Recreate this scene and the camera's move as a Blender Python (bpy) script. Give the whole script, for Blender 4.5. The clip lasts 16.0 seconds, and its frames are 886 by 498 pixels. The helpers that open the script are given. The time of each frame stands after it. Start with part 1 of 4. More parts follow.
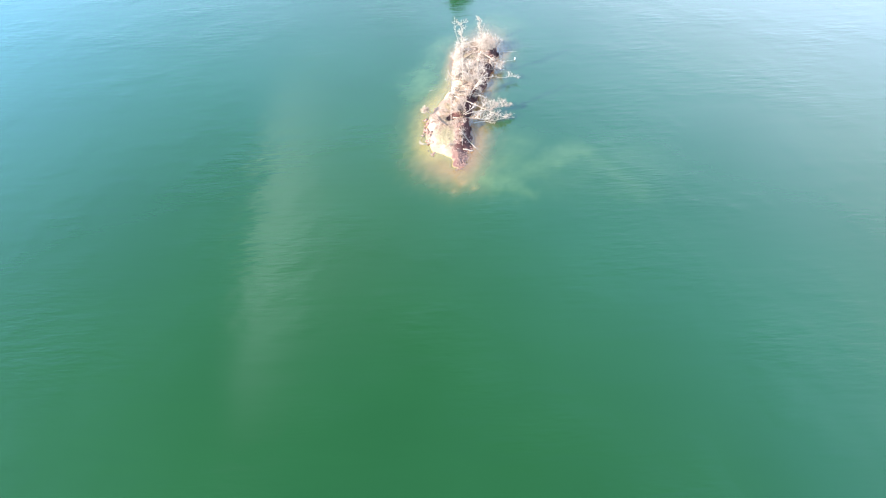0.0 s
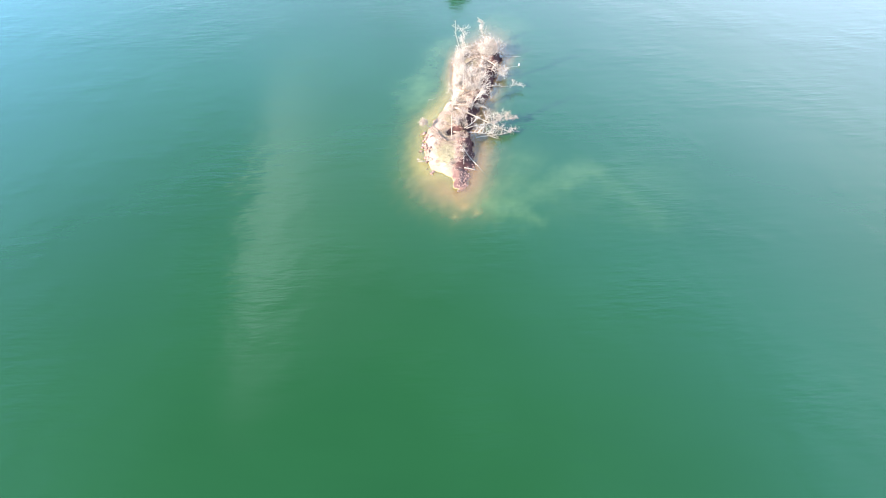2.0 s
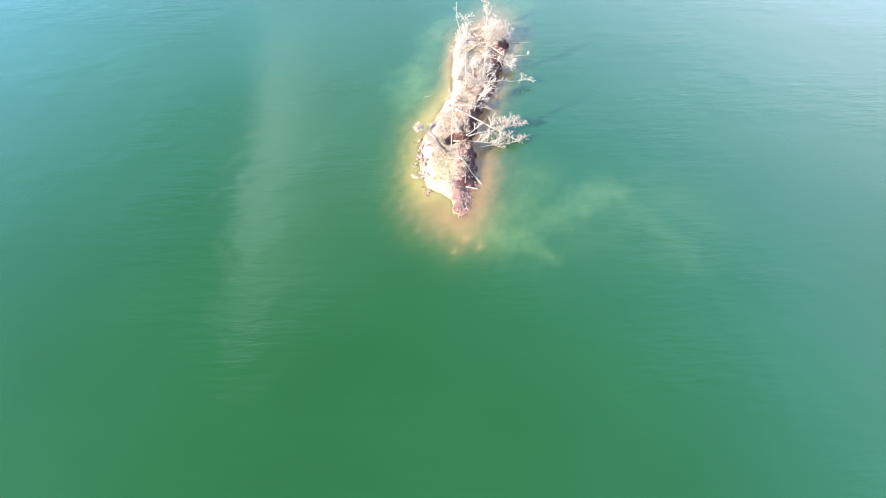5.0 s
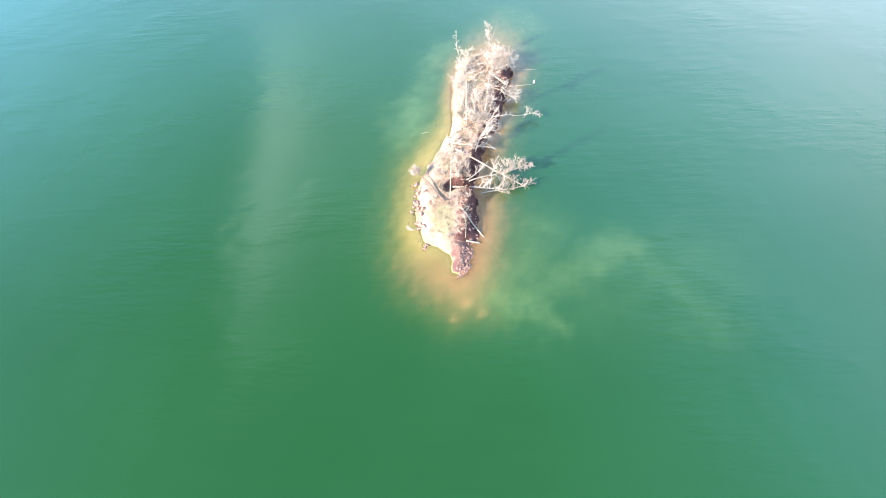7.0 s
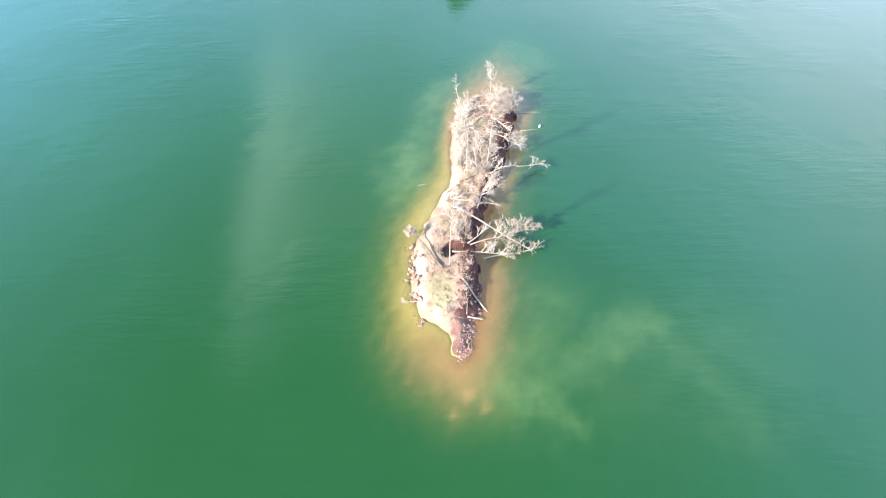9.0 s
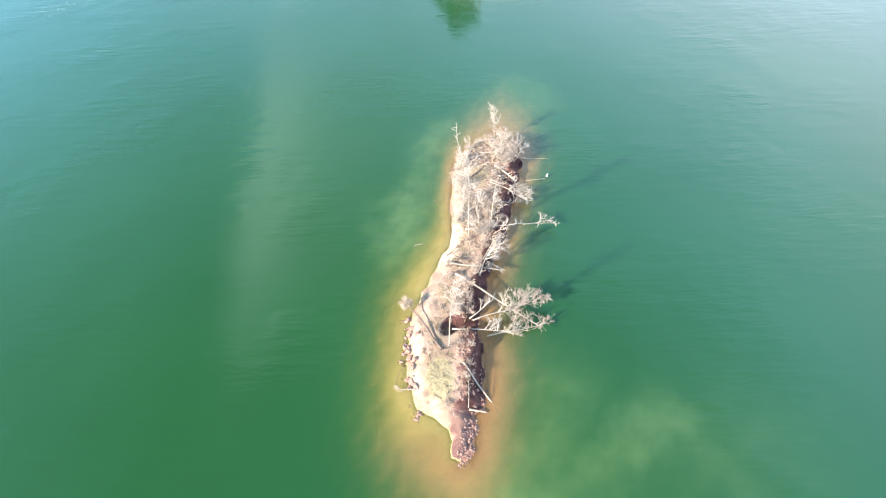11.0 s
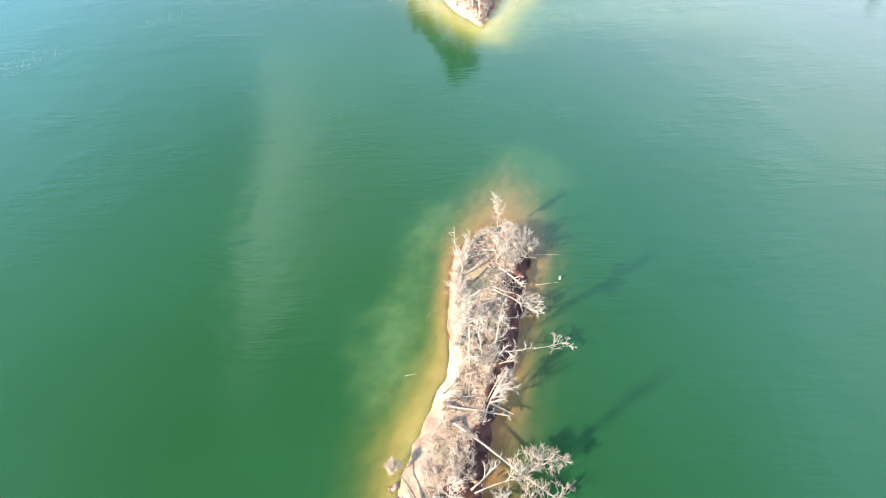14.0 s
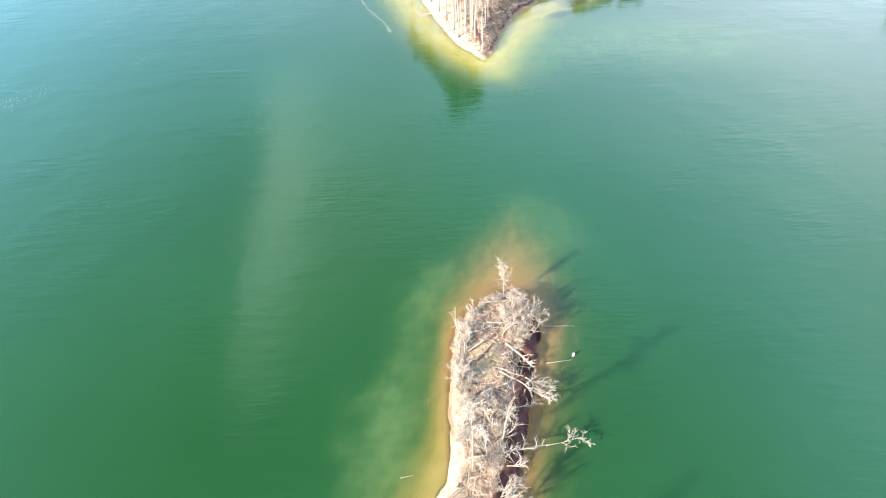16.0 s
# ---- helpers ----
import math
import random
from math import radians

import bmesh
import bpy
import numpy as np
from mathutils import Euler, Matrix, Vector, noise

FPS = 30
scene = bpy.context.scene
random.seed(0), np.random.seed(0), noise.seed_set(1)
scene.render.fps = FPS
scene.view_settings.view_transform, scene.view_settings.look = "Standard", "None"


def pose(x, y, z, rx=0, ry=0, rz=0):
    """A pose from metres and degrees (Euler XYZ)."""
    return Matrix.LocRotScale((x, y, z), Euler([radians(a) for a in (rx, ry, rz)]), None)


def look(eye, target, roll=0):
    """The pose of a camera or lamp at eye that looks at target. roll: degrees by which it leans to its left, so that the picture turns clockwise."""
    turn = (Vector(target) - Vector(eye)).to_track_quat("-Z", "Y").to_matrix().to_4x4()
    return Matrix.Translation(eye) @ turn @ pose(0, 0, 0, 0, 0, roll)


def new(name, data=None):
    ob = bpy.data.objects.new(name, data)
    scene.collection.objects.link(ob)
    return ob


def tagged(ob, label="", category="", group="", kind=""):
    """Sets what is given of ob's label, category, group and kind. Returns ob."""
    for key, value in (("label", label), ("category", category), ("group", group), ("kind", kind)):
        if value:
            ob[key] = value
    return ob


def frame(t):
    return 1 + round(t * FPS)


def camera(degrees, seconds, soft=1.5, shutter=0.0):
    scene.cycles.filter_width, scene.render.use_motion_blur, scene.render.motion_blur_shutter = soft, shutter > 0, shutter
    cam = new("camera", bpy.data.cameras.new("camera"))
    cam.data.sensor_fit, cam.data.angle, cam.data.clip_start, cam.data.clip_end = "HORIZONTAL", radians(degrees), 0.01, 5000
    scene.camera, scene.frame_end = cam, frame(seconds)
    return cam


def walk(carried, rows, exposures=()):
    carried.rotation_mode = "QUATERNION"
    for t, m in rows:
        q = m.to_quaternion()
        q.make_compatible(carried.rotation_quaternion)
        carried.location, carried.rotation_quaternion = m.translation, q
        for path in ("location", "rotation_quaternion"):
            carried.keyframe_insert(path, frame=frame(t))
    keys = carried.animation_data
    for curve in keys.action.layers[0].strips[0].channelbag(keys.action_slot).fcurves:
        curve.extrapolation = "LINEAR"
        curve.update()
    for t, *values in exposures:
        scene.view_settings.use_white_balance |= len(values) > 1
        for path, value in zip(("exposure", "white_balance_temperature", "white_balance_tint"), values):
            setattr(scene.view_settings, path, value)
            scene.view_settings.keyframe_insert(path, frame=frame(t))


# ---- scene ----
cam = camera(79.7, 16.0, 1.2)
PATH = [
    (0, (1.025, -1.702, 32.253), (0.997, -0.246, 30.882), -3.2),
    (0.5, (0.95, -0.272, 32.2), (0.925, 1.187, 30.831), -3.2),
    (1, (0.829, 1.045, 32.14), (0.809, 2.508, 30.776), -2.9),
    (1.5, (0.74, 2.393, 32.1), (0.726, 3.856, 30.737), -2.7),
    (2, (0.729, 3.912, 32.117), (0.716, 5.341, 30.717), -2.5),
    (2.5, (0.752, 5.412, 32.133), (0.741, 6.842, 30.735), -2.3),
    (3, (0.792, 6.939, 32.151), (0.784, 8.378, 30.762), -2.1),
    (3.5, (0.824, 8.419, 32.14), (0.816, 9.86, 30.752), -2.1),
    (3.7, (0.823, 9.014, 32.125), (0.815, 10.436, 30.719), -2.2),
    (5.8, (0.975, 16.271, 31.714), (0.969, 17.57, 30.193), -1.8),
    (6, (1.026, 16.965, 31.71), (1.019, 18.265, 30.19), -1.9),
    (6.5, (1.246, 18.57, 31.728), (1.232, 19.876, 30.213), -2.2),
    (7, (1.423, 19.912, 31.752), (1.402, 21.224, 30.242), -2.6),
    (7.5, (1.436, 21.688, 31.648), (1.417, 23.009, 30.146), -2.5),
    (8, (1.394, 23.243, 31.57), (1.381, 24.567, 30.072), -2.1),
    (8.5, (1.356, 25.012, 31.499), (1.349, 26.345, 30.008), -1.9),
    (9, (1.348, 26.429, 31.461), (1.343, 27.769, 29.976), -1.9),
    (11.5, (1.788, 34.737, 31.807), (1.78, 36.101, 30.344), -1.9),
    (12, (1.995, 36.559, 31.855), (1.981, 37.933, 30.402), -2.2),
    (12.5, (2.092, 38.199, 31.933), (2.077, 39.574, 30.48), -2.5),
    (13, (2.111, 40.113, 32.032), (2.099, 41.494, 30.586), -2.4),
    (13.5, (2.124, 41.764, 32.14), (2.114, 43.148, 30.696), -2.3),
    (14, (2.275, 43.433, 32.254), (2.263, 44.821, 30.815), -2.4),
    (14.5, (2.529, 45.202, 32.329), (2.507, 46.596, 30.895), -2.8),
    (15, (2.74, 46.873, 32.378), (2.711, 48.276, 30.953), -3.3),
    (15.5, (2.743, 48.288, 32.51), (2.715, 49.696, 31.089), -3.2),
    (16, (2.813, 49.411, 32.508), (2.782, 50.83, 31.099), -3.3),
]
walk(cam, [(t, look(eye, target, roll)) for t, eye, target, roll in PATH], [(0, 2.37, 6250, 13), (3.7, 2.42, 6250, 13), (6, 2.54, 6400, 13), (9, 2.40, 6450, 12), (11.5, 2.32, 6680, 10), (16, 2.30, 6900, 9)])
# ---------------------------------------------------------------- light
STREAK, HAZE, EAST = 0.70, 0.62, 0.86
VEIL, PALE, WHITE = (8.8, 20.5, 33.0, 1), (14.2, 17.4, 23.6, 1), (16.0, 21.5, 22.0, 1)     # thin high cloud, haze low down, streak
SUN_ELEV, SHADOW_AZ = 24.5, 34.0     # degrees; shadows run this far from +x towards +y
sun_from = Vector((-math.cos(radians(SHADOW_AZ)) * math.cos(radians(SUN_ELEV)),
                   -math.sin(radians(SHADOW_AZ)) * math.cos(radians(SUN_ELEV)),
                   math.sin(radians(SUN_ELEV))))
sun_data = bpy.data.lights.new("sun", "SUN")
sun_data.energy, sun_data.angle, sun_data.color = 5.0, radians(2.2), (1.0, 0.88, 0.75)
sun = new("sun", sun_data)
sun.matrix_world = look(sun_from * 300, (0, 0, 0))

world = bpy.data.worlds.new("sky")
scene.world = world
world.use_nodes = True
wn, wl = world.node_tree.nodes, world.node_tree.links
wn.clear()
sky = wn.new("ShaderNodeTexSky")
sky.sky_type, sky.sun_disc = "NISHITA", False
sky.sun_elevation, sky.sun_rotation = radians(SUN_ELEV), math.atan2(sun_from.x, sun_from.y)
sky.air_density, sky.dust_density, sky.ozone_density = 1.0, 1.2, 1.0
wbg = wn.new("ShaderNodeBackground")
wbg.inputs["Strength"].default_value = 0.05
wout = wn.new("ShaderNodeOutputWorld")
# thin, high cloud: soft streaks, a pale haze low down, thicker towards the east


def wmath(op, a, b=0.0, c=None, clamp=False):
    n = wn.new("ShaderNodeMath")
    n.operation, n.use_clamp = op, clamp
    for i, v in enumerate((a, b) if c is None else (a, b, c)):
        if isinstance(v, (float, int)):
            n.inputs[i].default_value = v
        else:
            wl.new(v, n.inputs[i])
    return n.outputs[0]


wco = wn.new("ShaderNodeTexCoord")
wsep = wn.new("ShaderNodeSeparateXYZ")
wl.new(wco.outputs["Generated"], wsep.inputs[0])
wx, wy, wz = wsep.outputs["X"], wsep.outputs["Y"], wsep.outputs["Z"]
wno = wn.new("ShaderNodeTexNoise")
wno.inputs["Scale"].default_value, wno.inputs["Detail"].default_value = 3.0, 3.0
wl.new(wco.outputs["Generated"], wno.inputs["Vector"])
soft = wmath("SUBTRACT", wno.outputs["Fac"], 0.5)
across = wmath("DIVIDE", wx, wmath("MAXIMUM", wmath("ADD", wmath("MULTIPLY", wy, 0.67), wmath("MULTIPLY", wz, 0.74)), 0.15))
across = wmath("ADD", across, wmath("MULTIPLY", soft, 0.12))
thin = wmath("MINIMUM", wmath("MAXIMUM", wmath("MULTIPLY", wmath("SUBTRACT", 1.0, wz), 3.4), 0.22), 1.0)     # thinner overhead


def bell(u, width):
    v = wmath("DIVIDE", u, width)
    return wmath("POWER", 2.718, wmath("MULTIPLY", wmath("MULTIPLY", v, v), -1.0))


# one long streak of cloud: sharp on its west side, feathered towards the east
off = wmath("ADD", across, wmath("MULTIPLY_ADD", wmath("SUBTRACT", wz, 0.70), 0.28, 0.37))
west_side = bell(wmath("MINIMUM", off, 0.0), 0.035)
east_off = wmath("MAXIMUM", off, 0.0)
streak = wmath("MULTIPLY", west_side, wmath("MULTIPLY_ADD", bell(east_off, 0.075), 0.62, wmath("MULTIPLY", bell(east_off, 0.34), 0.38)))
edge = wmath("MINIMUM", wmath("MAXIMUM", wmath("MULTIPLY", wmath("SUBTRACT", 0.85, wz), 6.0), 0.0), 1.0)
edge = wmath("MULTIPLY", edge, wmath("MINIMUM", wmath("MAXIMUM", wmath("MULTIPLY", wmath("SUBTRACT", wz, 0.38), 5.0), 0.0), 1.0))
streak = wmath("MULTIPLY", streak, wmath("MULTIPLY", edge, STREAK))
low_sky = wmath("MINIMUM", wmath("MAXIMUM", wmath("MULTIPLY", wmath("SUBTRACT", 0.85, wmath("ABSOLUTE", wz)), 2.5), 0.0), 1.0)
haze = wmath("MULTIPLY_ADD", wmath("POWER", low_sky, 1.2), 0.5 * HAZE, wmath("MULTIPLY", wmath("POWER", wmath("SUBTRACT", 1.0, wmath("ABSOLUTE", wz)), 4.0), 0.4 * HAZE))
east = wmath("MULTIPLY", wmath("MINIMUM", wmath("MAXIMUM", wmath("ADD", across, 0.1), 0.0), 0.74), wmath("MULTIPLY", thin, EAST))
west = wmath("MULTIPLY", wmath("MINIMUM", wmath("MAXIMUM", wmath("SUBTRACT", -0.50, across), 0.0), 0.5), 0.22)
cover = wmath("ADD", wmath("ADD", west, haze), wmath("MULTIPLY_ADD", soft, 0.22, east), clamp=True)


def wblend(fac, a, b):
    n = wn.new("ShaderNodeMix")
    n.data_type = "RGBA"
    for key, v in (("Factor", fac), ("A", a), ("B", b)):
        if isinstance(v, tuple):
            n.inputs[key].default_value = v
        else:
            wl.new(v, n.inputs[key])
    return n.outputs["Result"]


milky = wmath("ADD", wmath("MULTIPLY", wmath("SUBTRACT", 0.62, wz), 2.6), wmath("MULTIPLY_ADD", across, 0.9, -0.15), clamp=True)
heaven = wblend(cover, sky.outputs["Color"], wblend(milky, VEIL, PALE))
wl.new(wblend(streak, heaven, WHITE), wbg.inputs["Color"])
wl.new(wbg.outputs["Background"], wout.inputs["Surface"])


# ---------------------------------------------------------------- materials
def material(name):
    m = bpy.data.materials.new(name)
    m.use_nodes = True
    nodes, links = m.node_tree.nodes, m.node_tree.links
    nodes.clear()
    out = nodes.new("ShaderNodeOutputMaterial")
    return m, nodes, links, out


def noise_node(nodes, links, vec, scale, detail=4.0, rough=0.55, stretch=None, turn=0.0):
    n = nodes.new("ShaderNodeTexNoise")
    n.inputs["Scale"].default_value, n.inputs["Detail"].default_value = scale, detail
    n.inputs["Roughness"].default_value = rough
    if stretch:
        mp = nodes.new("ShaderNodeMapping")
        mp.inputs["Scale"].default_value = stretch
        mp.inputs["Rotation"].default_value = (0, 0, radians(turn))
        links.new(vec, mp.inputs["Vector"])
        vec = mp.outputs["Vector"]
    links.new(vec, n.inputs["Vector"])
    return n.outputs["Fac"]


def ranged(nodes, links, value, a, b, lo=0.0, hi=1.0):
    r = nodes.new("ShaderNodeMapRange")
    r.inputs["From Min"].default_value, r.inputs["From Max"].default_value = a, b
    r.inputs["To Min"].default_value, r.inputs["To Max"].default_value = lo, hi
    links.new(value, r.inputs["Value"])
    return r.outputs["Result"]


def mixed(nodes, links, fac, a, b, blend="MIX"):
    m = nodes.new("ShaderNodeMix")
    m.data_type, m.blend_type = "RGBA", blend
    for key, v in (("Factor", fac), ("A", a), ("B", b)):
        if isinstance(v, (float, int)):
            m.inputs[key].default_value = v
        elif isinstance(v, tuple):
            m.inputs[key].default_value = (*v, 1)
        else:
            links.new(v, m.inputs[key])
    return m.outputs["Result"]


def maths(nodes, links, op, a, b=0.0):
    m = nodes.new("ShaderNodeMath")
    m.operation = op
    for i, v in enumerate((a, b)):
        if isinstance(v, (float, int)):
            m.inputs[i].default_value = v
        else:
            links.new(v, m.inputs[i])
    return m.outputs[0]


def surface(name, dark, light, scale, rough=0.85, bump=0.3, bump_scale=None, stretch=None, island=0.0, fine=None, dist=0.02):
    """A rough natural surface: two scales of noise between two colours, with relief."""
    m, nodes, links, out = material(name)
    co = nodes.new("ShaderNodeTexCoord").outputs["Object"]
    big = noise_node(nodes, links, co, scale, 3.0, 0.55, stretch)
    small = noise_node(nodes, links, co, fine or scale * 7, 3.0, 0.6, stretch)
    col = mixed(nodes, links, ranged(nodes, links, big, 0.3, 0.7), dark, light)
    col = mixed(nodes, links, ranged(nodes, links, small, 0.3, 0.75, 0.0, 0.6), col, tuple(c * 0.55 for c in dark))
    if island:
        geo = nodes.new("ShaderNodeNewGeometry")
        col = mixed(nodes, links, ranged(nodes, links, geo.outputs["Random Per Island"], 0, 1, 0, island), col, tuple(c * 0.5 for c in dark))
        info = nodes.new("ShaderNodeObjectInfo")
        col = mixed(nodes, links, ranged(nodes, links, info.outputs["Random"], 0, 1, 0, island * 0.7), col, tuple(min(1, c * 1.1) for c in light))
    b = nodes.new("ShaderNodeBsdfPrincipled")
    b.inputs["Roughness"].default_value = rough
    b.inputs["Specular IOR Level"].default_value = 0.12 if rough > 0.7 else 0.5
    links.new(col, b.inputs["Base Color"])
    if bump:
        bp = nodes.new("ShaderNodeBump")
        bp.inputs["Strength"].default_value, bp.inputs["Distance"].default_value = bump, dist
        links.new(noise_node(nodes, links, co, bump_scale or scale * 6, 4.0, 0.6, stretch), bp.inputs["Height"])
        links.new(bp.outputs["Normal"], b.inputs["Normal"])
    links.new(b.outputs["BSDF"], out.inputs["Surface"])
    return m


BLEACHED = surface("bleached_wood", (0.222, 0.182, 0.143), (0.339, 0.293, 0.241), 3.0, 0.8, 0.4, 30, None, 0.35)
DARKWOOD = surface("weathered_bark", (0.074, 0.052, 0.044), (0.178, 0.141, 0.118), 4.0, 0.9, 0.6, 25, None, 0.3)
TWIG = surface("bare_twigs", (0.31, 0.258, 0.212), (0.48, 0.42, 0.355), 2.0, 0.85, 0, None, None, 0.5)
BRUSH = surface("dead_brush_twigs", (0.285, 0.215, 0.170), (0.46, 0.38, 0.31), 1.5, 0.85, 0, None, None, 0.6)
STONE = surface("clay_stone", (0.175, 0.102, 0.082), (0.280, 0.188, 0.152), 4.0, 0.85, 0.5, 18, None, 0.5)
STRAW = surface("dry_grass", (0.192, 0.141, 0.089), (0.326, 0.266, 0.185), 1.0, 0.9, 0, None, None, 0.6)
GRASS = surface("green_grass", (0.25, 0.220, 0.138), (0.31, 0.272, 0.180), 1.2, 0.9, 0, None, None, 0.6)
NEEDLES = surface("pine_needles", (0.035, 0.075, 0.02), (0.10, 0.16, 0.04), 0.6, 0.8, 0, None, None, 0.5)
BARK = surface("pale_pine_bark", (0.192, 0.155, 0.126), (0.370, 0.326, 0.281), 2.0, 0.85, 0.5, 14, (1, 1, 0.3), 0.2)
FLOAT = surface("white_plastic", (0.373, 0.373, 0.363), (0.425, 0.425, 0.414), 3.0, 0.45, 0)


def make_land():
    """Red clay banks, with their shade in the colour, under pale, dry, trampled litter; wet and darker at the
    waterline.
    """
    m, nodes, links, out = material("clay_and_litter")
    geo = nodes.new("ShaderNodeNewGeometry")
    pos = geo.outputs["Position"]
    sep = nodes.new("ShaderNodeSeparateXYZ")
    links.new(geo.outputs["True Normal"], sep.inputs[0])
    sepp = nodes.new("ShaderNodeSeparateXYZ")
    links.new(pos, sepp.inputs[0])
    n1 = noise_node(nodes, links, pos, 0.45, 4)
    n2 = noise_node(nodes, links, pos, 2.2, 4)
    n3 = noise_node(nodes, links, pos, 9.0, 4, 0.65)
    def attribute(name):
        at = nodes.new("ShaderNodeAttribute")
        at.attribute_name = name
        return at.outputs["Fac"]
    n4 = noise_node(nodes, links, pos, 22.0, 3, 0.6)
    # clay well below its own tone: the banks' shade is painted in
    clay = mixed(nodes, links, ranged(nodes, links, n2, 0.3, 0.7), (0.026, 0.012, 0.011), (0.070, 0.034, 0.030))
    litter = mixed(nodes, links, ranged(nodes, links, n1, 0.35, 0.65), (0.250, 0.176, 0.146), (0.215, 0.168, 0.118))
    litter = mixed(nodes, links, ranged(nodes, links, n2, 0.42, 0.7, 0, 0.8), litter, (0.222, 0.141, 0.107))
    litter = mixed(nodes, links, ranged(nodes, links, n3, 0.45, 0.75, 0, 0.65), litter, (0.118, 0.074, 0.056))
    litter = mixed(nodes, links, maths(nodes, links, "MULTIPLY", attribute("humus"), ranged(nodes, links, maths(nodes, links, "ADD", n2, n3), 0.75, 1.1)), litter, (0.165, 0.113, 0.087))
    bare = mixed(nodes, links, ranged(nodes, links, n3, 0.35, 0.65), (0.125, 0.066, 0.057), (0.06, 0.032, 0.030))
    bare = mixed(nodes, links, ranged(nodes, links, n4, 0.5, 0.75, 0, 0.6), bare, (0.235, 0.150, 0.125))
    litter = mixed(nodes, links, attribute("green"), litter, mixed(nodes, links, n3, (0.215, 0.186, 0.108), (0.265, 0.230, 0.140)))
    litter = mixed(nodes, links, attribute("bare"), litter, bare)
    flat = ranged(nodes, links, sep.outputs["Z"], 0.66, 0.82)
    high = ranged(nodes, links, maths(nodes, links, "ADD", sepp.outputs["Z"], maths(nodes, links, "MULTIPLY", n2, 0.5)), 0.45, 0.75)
    # steep faces show bare clay, along with the shade painted into it
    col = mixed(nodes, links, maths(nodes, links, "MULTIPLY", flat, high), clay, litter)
    sand = mixed(nodes, links, ranged(nodes, links, n3, 0.3, 0.7), (0.160, 0.102, 0.075), (0.245, 0.166, 0.120))
    sand = mixed(nodes, links, ranged(nodes, links, n4, 0.5, 0.8, 0, 0.6), sand, (0.192, 0.118, 0.089))
    strand = maths(nodes, links, "MULTIPLY", attribute("sandy"), 2.0)
    strand.node.use_clamp = True
    low = maths(nodes, links, "MULTIPLY", ranged(nodes, links, sepp.outputs["Z"], 0.52, 0.2), maths(nodes, links, "MAXIMUM", strand, flat))
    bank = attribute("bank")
    col = mixed(nodes, links, low, col, sand)
    col = mixed(nodes, links, maths(nodes, links, "MULTIPLY", attribute("bare"), low), col, bare)
    # pale sand; on the islet's west slope sunlight is put into the colour too
    col = mixed(nodes, links, maths(nodes, links, "MULTIPLY", attribute("pale"), ranged(nodes, links, n2, 0.36, 0.6, 0.25, 1.0)), col, mixed(nodes, links, n3, (0.28, 0.22, 0.16), (0.46, 0.39, 0.285)))
    # shade of the east bank and the gully put into the colour
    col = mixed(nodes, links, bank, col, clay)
    wet = ranged(nodes, links, sepp.outputs["Z"], 0.04, -0.04)
    bed = mixed(nodes, links, attribute("sandy"), (0.46, 0.235, 0.120), (0.74, 0.60, 0.20))
    bed = mixed(nodes, links, ranged(nodes, links, n3, 0.45, 0.75, 0, 0.35), bed, (0.24, 0.15, 0.07))
    col = mixed(nodes, links, wet, col, bed)
    b = nodes.new("ShaderNodeBsdfPrincipled")
    b.inputs["Roughness"].default_value = 0.95
    b.inputs["Specular IOR Level"].default_value = 0.08
    links.new(col, b.inputs["Base Color"])
    bp = nodes.new("ShaderNodeBump")
    bp.inputs["Strength"].default_value, bp.inputs["Distance"].default_value = 0.7, 0.08
    links.new(maths(nodes, links, "ADD", n2, n3), bp.inputs["Height"])
    links.new(bp.outputs["Normal"], b.inputs["Normal"])
    links.new(b.outputs["BSDF"], out.inputs["Surface"])
    return m


